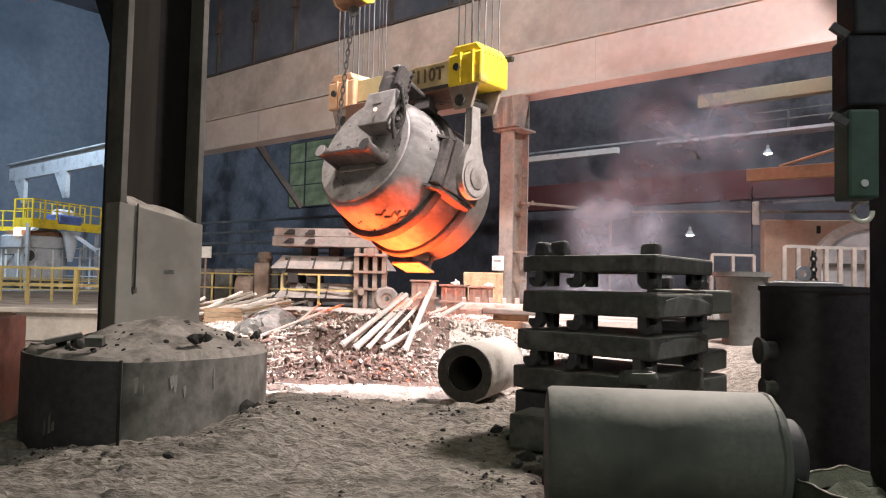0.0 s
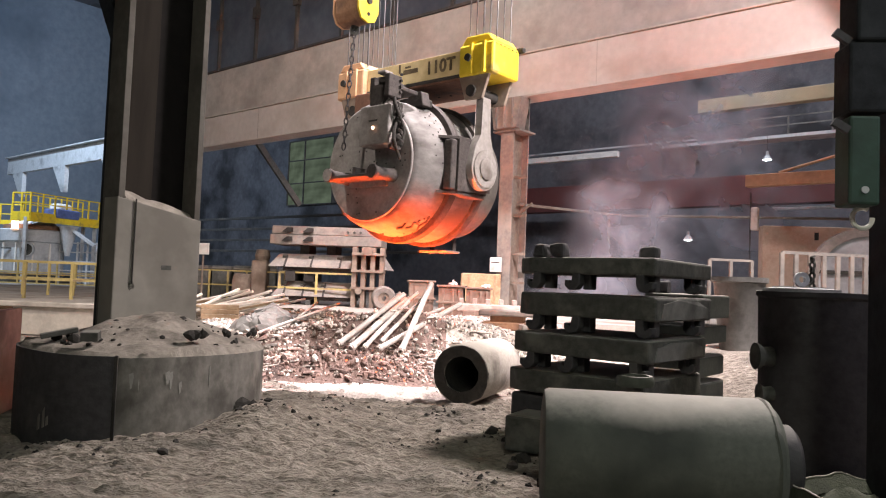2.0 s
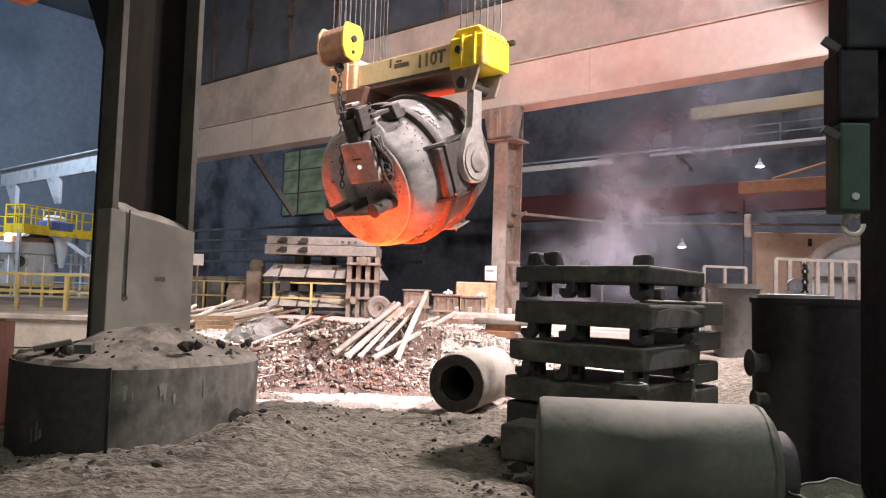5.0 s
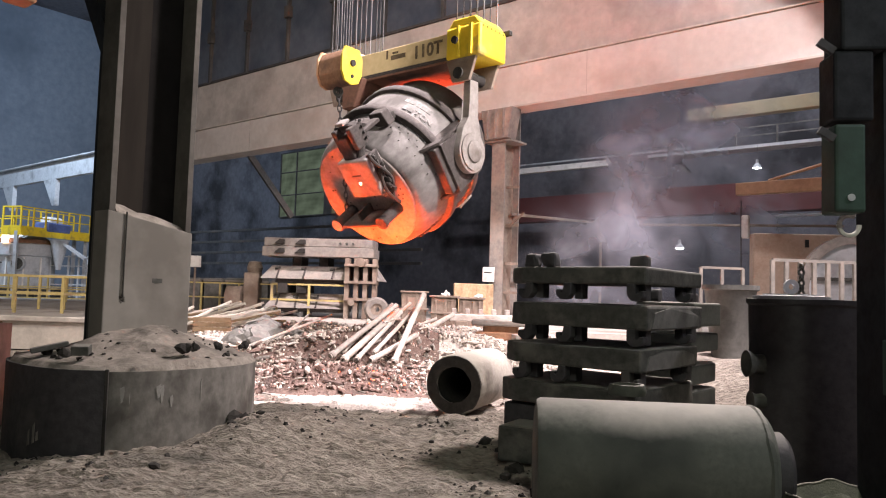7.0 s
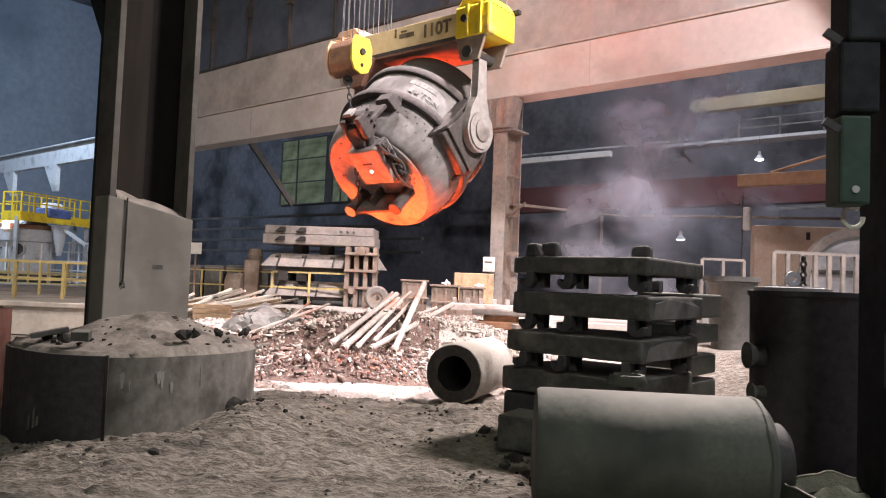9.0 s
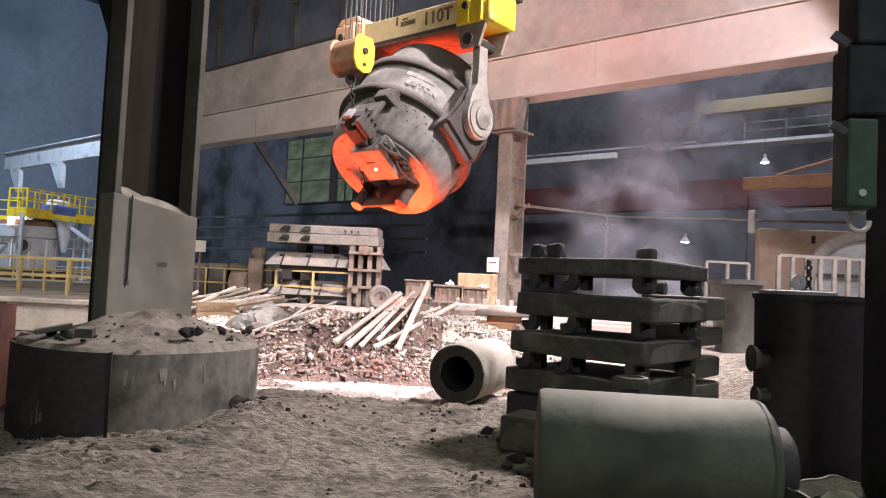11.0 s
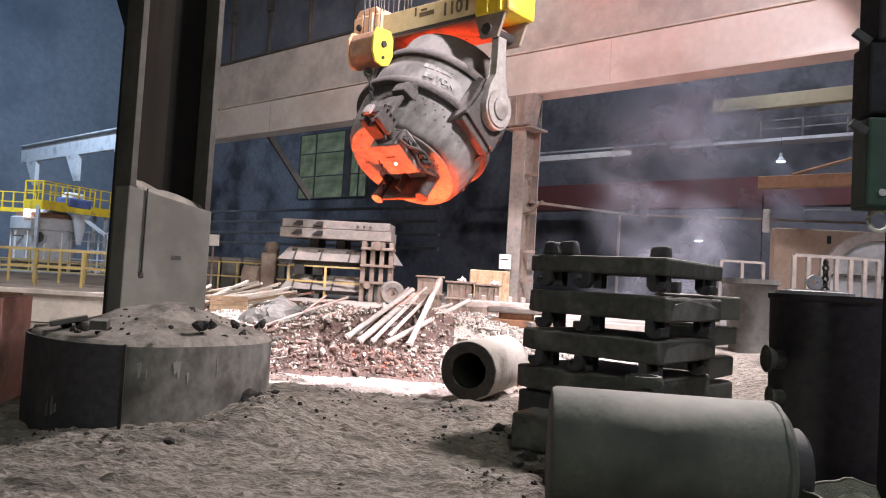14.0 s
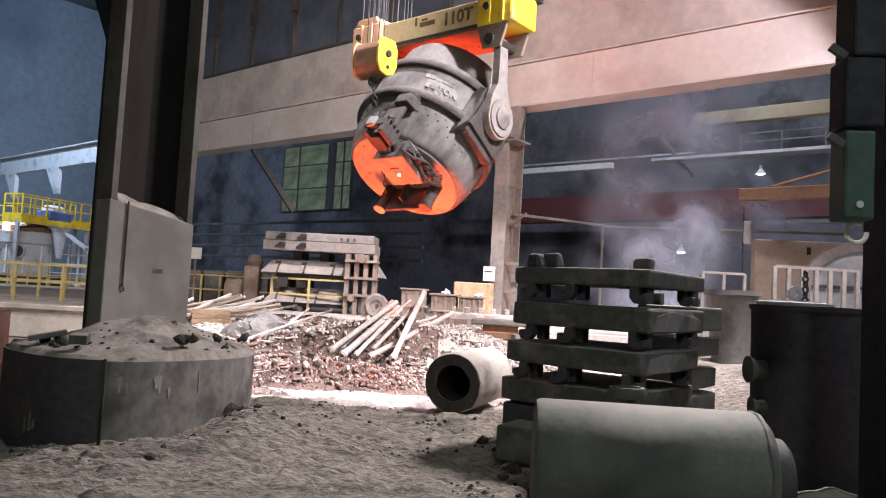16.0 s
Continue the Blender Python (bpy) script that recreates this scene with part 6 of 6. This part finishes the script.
part("jet", rough(bm, 0.015, 6), MOLTEN_HOT, stream)


# ---- smoke ----
def smoke_material():
    m = bpy.data.materials.new("thin_smoke")
    m.use_nodes = True
    nt = m.node_tree
    nt.nodes.remove(nt.nodes["Principled BSDF"])
    tc = nt.nodes.new("ShaderNodeTexCoord")
    info = nt.nodes.new("ShaderNodeObjectInfo")
    length = nt.nodes.new("ShaderNodeVectorMath")
    length.operation = "LENGTH"
    nt.links.new(tc.outputs["Object"], length.inputs[0])
    fall = nt.nodes.new("ShaderNodeMapRange")
    fall.interpolation_type = "SMOOTHERSTEP"
    fall.inputs["From Min"].default_value, fall.inputs["From Max"].default_value = 0.1, 1.0
    fall.inputs["To Min"].default_value, fall.inputs["To Max"].default_value = 1.0, 0.0
    nt.links.new(length.outputs["Value"], fall.inputs["Value"])
    off = nt.nodes.new("ShaderNodeVectorMath")
    off.operation = "MULTIPLY_ADD"
    nt.links.new(info.outputs["Random"], off.inputs[0])
    off.inputs[1].default_value = (9, 13, 17)
    nt.links.new(tc.outputs["Object"], off.inputs[2])
    n = nt.nodes.new("ShaderNodeTexNoise")
    n.inputs["Scale"].default_value, n.inputs["Detail"].default_value, n.inputs["Distortion"].default_value = 1.7, 4, 0.25
    nt.links.new(off.outputs[0], n.inputs["Vector"])
    r = nt.nodes.new("ShaderNodeMapRange")
    r.inputs["From Min"].default_value, r.inputs["From Max"].default_value = 0.34, 0.74
    r.inputs["To Max"].default_value = 0.74
    nt.links.new(n.outputs["Fac"], r.inputs["Value"])
    mul = nt.nodes.new("ShaderNodeMath")
    mul.operation = "MULTIPLY"
    nt.links.new(fall.outputs["Result"], mul.inputs[0])
    nt.links.new(r.outputs["Result"], mul.inputs[1])
    white, back, clear = nt.nodes.new("ShaderNodeBsdfDiffuse"), nt.nodes.new("ShaderNodeBsdfTranslucent"), nt.nodes.new("ShaderNodeBsdfTransparent")
    white.inputs["Color"].default_value = back.inputs["Color"].default_value = (0.76, 0.79, 0.92, 1)
    both, mix = nt.nodes.new("ShaderNodeMixShader"), nt.nodes.new("ShaderNodeMixShader")
    nt.links.new(white.outputs[0], both.inputs[1])
    nt.links.new(back.outputs[0], both.inputs[2])
    nt.links.new(mul.outputs[0], mix.inputs["Fac"])
    nt.links.new(clear.outputs[0], mix.inputs[1])
    nt.links.new(both.outputs[0], mix.inputs[2])
    nt.links.new(mix.outputs[0], nt.nodes["Material Output"].inputs["Surface"])
    return m


SMOKE = smoke_material()


def smoke_wisp(seed, sx, sz):
    """A curved drift of smoke one unit in radius, stretched by sx and sz."""
    bm = bmesh.new()
    bmesh.ops.create_grid(bm, x_segments=28, y_segments=28, size=1)
    for v in bm.verts:
        x, y = v.co.x, v.co.y
        v.co = Vector((x, 0.25 * noise.noise(Vector((x * 1.2, y * 1.2, seed))) + 0.12 * x * x, y))
    ob = part("smoke_wisp", bm, SMOKE, smooth=True)
    ob.scale = (sx, 1.6, sz)
    ob.visible_shadow = False
    return tagged(ob, "thin pale smoke drifting up in the bay", "smoke", "smoke wisps", "stuff")


# each with its place at the start and its drift over the clip
WISPS = [
    (smoke_wisp(6.4, 4.6, 3.2), (12.5, 28.5, 4.6), (0.4, 0.0, 0.6)),
    (smoke_wisp(5.1, 3.6, 2.6), (9.0, 26.0, 7.2), (-0.5, 0.0, 0.8)),
    (smoke_wisp(9.3, 3.4, 1.6), (5.6, 17.2, 9.6), (0.5, 0.0, 0.5)),
    (smoke_wisp(4.4, 2.6, 1.5), (3.2, 17.6, 9.9), (0.6, 0.0, 0.3)),
]
rng = random.Random(21)
for k in range(10):
    z = -5.4 + 1.4 * k
    lean = 4.6 + 0.42 * max(0.0, z)
    WISPS.append((smoke_wisp(11.0 + 1.7 * k, rng.uniform(2.3, 3.5), rng.uniform(2.2, 3.0)), (lean + rng.uniform(-0.7, 0.7), 23.2 + rng.uniform(-0.8, 1.6), z), (2.7 + rng.uniform(-0.5, 0.5), 0.2, 6.4)))


# ---- what moves ----
def motions():
    walk(ladle, [
    (0.0, pose(-0.709, 15.048, 3.604, -111.00, 0, -40)),
    (0.5, pose(-0.673, 15.044, 3.658, -105.52, 0, -40)),
    (1.0, pose(-0.623, 15.043, 3.701, -100.18, 0, -40)),
    (1.5, pose(-0.562, 15.046, 3.755, -94.97, 0, -40)),
    (2.0, pose(-0.523, 15.050, 3.804, -90.92, 0, -40)),
    (2.5, pose(-0.497, 15.047, 3.865, -86.13, 0, -40)),
    (3.0, pose(-0.483, 15.040, 3.907, -81.66, 0, -40)),
    (3.5, pose(-0.495, 15.034, 3.959, -77.15, 0, -40)),
    (4.0, pose(-0.524, 15.027, 4.014, -73.33, 0, -40)),
    (6.5, pose(-0.633, 14.968, 4.278, -53.09, 0, -40)),
    (7.0, pose(-0.608, 14.979, 4.330, -50.74, 0, -40)),
    (7.5, pose(-0.564, 14.987, 4.385, -49.23, 0, -40)),
    (8.0, pose(-0.524, 15.004, 4.433, -47.88, 0, -40)),
    (8.5, pose(-0.492, 15.004, 4.485, -46.08, 0, -40)),
    (9.0, pose(-0.493, 15.016, 4.531, -45.06, 0, -40)),
    (11.5, pose(-0.635, 15.015, 4.825, -36.47, 0, -40)),
    (12.0, pose(-0.655, 15.009, 4.860, -35.45, 0, -40)),
    (12.5, pose(-0.637, 15.017, 4.892, -34.90, 0, -40)),
    (13.0, pose(-0.617, 15.036, 4.886, -34.79, 0, -40)),
    (13.5, pose(-0.584, 15.059, 4.904, -34.59, 0, -40)),
    (14.0, pose(-0.527, 15.053, 4.901, -35.18, 0, -40)),
    (14.5, pose(-0.485, 15.060, 4.912, -34.73, 0, -40)),
    (15.0, pose(-0.423, 15.044, 4.926, -34.91, 0, -40)),
    (15.5, pose(-0.318, 15.001, 4.931, -34.27, 0, -40)),
    (16.0, pose(-0.174, 14.981, 4.969, -34.06, 0, -40)),
    ])
    walk(lifting_beam, [
    (0.0, pose(-0.709, 15.048, 5.044, 0, 0, -40)),
    (0.5, pose(-0.673, 15.044, 5.098, 0, 0, -40)),
    (1.0, pose(-0.623, 15.043, 5.141, 0, 0, -40)),
    (1.5, pose(-0.562, 15.046, 5.195, 0, 0, -40)),
    (2.0, pose(-0.523, 15.050, 5.244, 0, 0, -40)),
    (2.5, pose(-0.497, 15.047, 5.305, 0, 0, -40)),
    (3.0, pose(-0.483, 15.040, 5.347, 0, 0, -40)),
    (3.5, pose(-0.495, 15.034, 5.399, 0, 0, -40)),
    (4.0, pose(-0.524, 15.027, 5.454, 0, 0, -40)),
    (6.5, pose(-0.633, 14.968, 5.718, 0, 0, -40)),
    (7.0, pose(-0.608, 14.979, 5.770, 0, 0, -40)),
    (7.5, pose(-0.564, 14.987, 5.825, 0, 0, -40)),
    (8.0, pose(-0.524, 15.004, 5.873, 0, 0, -40)),
    (8.5, pose(-0.492, 15.004, 5.925, 0, 0, -40)),
    (9.0, pose(-0.493, 15.016, 5.971, 0, 0, -40)),
    (11.5, pose(-0.635, 15.015, 6.265, 0, 0, -40)),
    (12.0, pose(-0.655, 15.009, 6.300, 0, 0, -40)),
    (12.5, pose(-0.637, 15.017, 6.332, 0, 0, -40)),
    (13.0, pose(-0.617, 15.036, 6.326, 0, 0, -40)),
    (13.5, pose(-0.584, 15.059, 6.344, 0, 0, -40)),
    (14.0, pose(-0.527, 15.053, 6.341, 0, 0, -40)),
    (14.5, pose(-0.485, 15.060, 6.352, 0, 0, -40)),
    (15.0, pose(-0.423, 15.044, 6.366, 0, 0, -40)),
    (15.5, pose(-0.318, 15.001, 6.371, 0, 0, -40)),
    (16.0, pose(-0.174, 14.981, 6.409, 0, 0, -40)),
    ])
    walk(aux_block, [
    (0.0, pose(-1.783, 13.683, 6.715, 0, 0, -40)),
    (0.5, pose(-1.807, 13.669, 6.627, 0, 0, -40)),
    (1.0, pose(-1.800, 13.680, 6.519, 0, 0, -40)),
    (1.5, pose(-1.785, 13.707, 6.430, 0, 0, -40)),
    (2.0, pose(-1.793, 13.716, 6.335, 0, 0, -40)),
    (2.5, pose(-1.773, 13.722, 6.228, 0, 0, -40)),
    (3.0, pose(-1.787, 13.726, 6.137, 0, 0, -40)),
    (3.5, pose(-1.824, 13.715, 6.033, 0, 0, -40)),
    (4.0, pose(-1.871, 13.718, 5.976, 0, 0, -40)),
    (6.5, pose(-1.959, 13.692, 5.453, 0, 0, -40)),
    (7.0, pose(-1.891, 13.723, 5.379, 0, 0, -40)),
    (7.5, pose(-1.845, 13.736, 5.369, 0, 0, -40)),
    (8.0, pose(-1.802, 13.765, 5.387, 0, 0, -40)),
    (8.5, pose(-1.776, 13.770, 5.381, 0, 0, -40)),
    (9.0, pose(-1.753, 13.784, 5.377, 0, 0, -40)),
    (11.5, pose(-1.833, 13.782, 5.377, 0, 0, -40)),
    (12.0, pose(-1.844, 13.772, 5.394, 0, 0, -40)),
    (12.5, pose(-1.813, 13.773, 5.405, 0, 0, -40)),
    (13.0, pose(-1.804, 13.784, 5.412, 0, 0, -40)),
    (13.5, pose(-1.764, 13.797, 5.417, 0, 0, -40)),
    (14.0, pose(-1.740, 13.785, 5.424, 0, 0, -40)),
    (14.5, pose(-1.684, 13.801, 5.436, 0, 0, -40)),
    (15.0, pose(-1.614, 13.796, 5.462, 0, 0, -40)),
    (15.5, pose(-1.480, 13.771, 5.461, 0, 0, -40)),
    (16.0, pose(-1.347, 13.755, 5.504, 0, 0, -40)),
    ])
    walk(chain, [
    (0.0, pose(-1.783, 13.683, 6.715, 5.17, 6.91, 0)),
    (0.5, pose(-1.807, 13.669, 6.627, 4.79, 6.05, 0)),
    (1.0, pose(-1.800, 13.680, 6.519, 4.25, 5.36, 0)),
    (1.5, pose(-1.785, 13.707, 6.430, 3.67, 4.37, 0)),
    (2.0, pose(-1.793, 13.716, 6.335, 3.72, 3.29, 0)),
    (2.5, pose(-1.773, 13.722, 6.228, 3.93, 2.90, 0)),
    (3.0, pose(-1.787, 13.726, 6.137, 4.21, 1.86, 0)),
    (3.5, pose(-1.824, 13.715, 6.033, 5.04, 0.77, 0)),
    (4.0, pose(-1.871, 13.718, 5.976, 5.54, -0.24, 0)),
    (6.5, pose(-1.959, 13.692, 5.453, 11.62, -5.00, 0)),
    (7.0, pose(-1.891, 13.723, 5.379, 12.43, -4.94, 0)),
    (7.5, pose(-1.845, 13.736, 5.369, 13.11, -5.47, 0)),
    (8.0, pose(-1.802, 13.765, 5.387, 13.42, -5.89, 0)),
    (8.5, pose(-1.776, 13.770, 5.381, 14.18, -6.75, 0)),
    (9.0, pose(-1.753, 13.784, 5.377, 14.78, -6.63, 0)),
    (11.5, pose(-1.833, 13.782, 5.377, 19.97, -8.94, 0)),
    (12.0, pose(-1.844, 13.772, 5.394, 20.59, -9.12, 0)),
    (12.5, pose(-1.813, 13.773, 5.405, 21.16, -9.07, 0)),
    (13.0, pose(-1.804, 13.784, 5.412, 21.26, -9.33, 0)),
    (13.5, pose(-1.764, 13.797, 5.417, 21.67, -9.26, 0)),
    (14.0, pose(-1.740, 13.785, 5.424, 21.52, -9.79, 0)),
    (14.5, pose(-1.684, 13.801, 5.436, 21.46, -9.61, 0)),
    (15.0, pose(-1.614, 13.796, 5.462, 21.03, -9.35, 0)),
    (15.5, pose(-1.480, 13.771, 5.461, 20.90, -8.91, 0)),
    (16.0, pose(-1.347, 13.755, 5.504, 20.84, -9.22, 0)),
    ])
    walk(stream, [
        (0.0, pose(-0.35, 14.9, 3.1)), (1.0, pose(-0.35, 14.9, 3.1)), (1.3, pose(-0.35, 14.9, 2.5)), (1.5, pose(-0.35, 14.9, 1.95)),
        (1.75, pose(-0.35, 14.9, 0.9)), (2.0, pose(-0.35, 14.9, 0.2)), (16.0, pose(-0.35, 14.9, 0.0)),
    ])
    walk(pool, [(0.0, pose(0, 0, 0.68)), (2.0, pose(0, 0, 0.66)), (5.0, pose(0, 0, 0.46)), (7.0, pose(0, 0, 0.31)), (9.0, pose(0, 0, 0.23)), (16.0, pose(0, 0, 0.10))])
    for wisp, (x, y, z), (dx, dy, dz) in WISPS:
        walk(wisp, [(t, pose(x + dx * t / 16, y + dy * t / 16, z + dz * t / 16, 0, 0, -12 + 6 * math.sin(t / 5 + x))) for t in (0.0, 4.0, 8.0, 12.0, 16.0)])


motions()
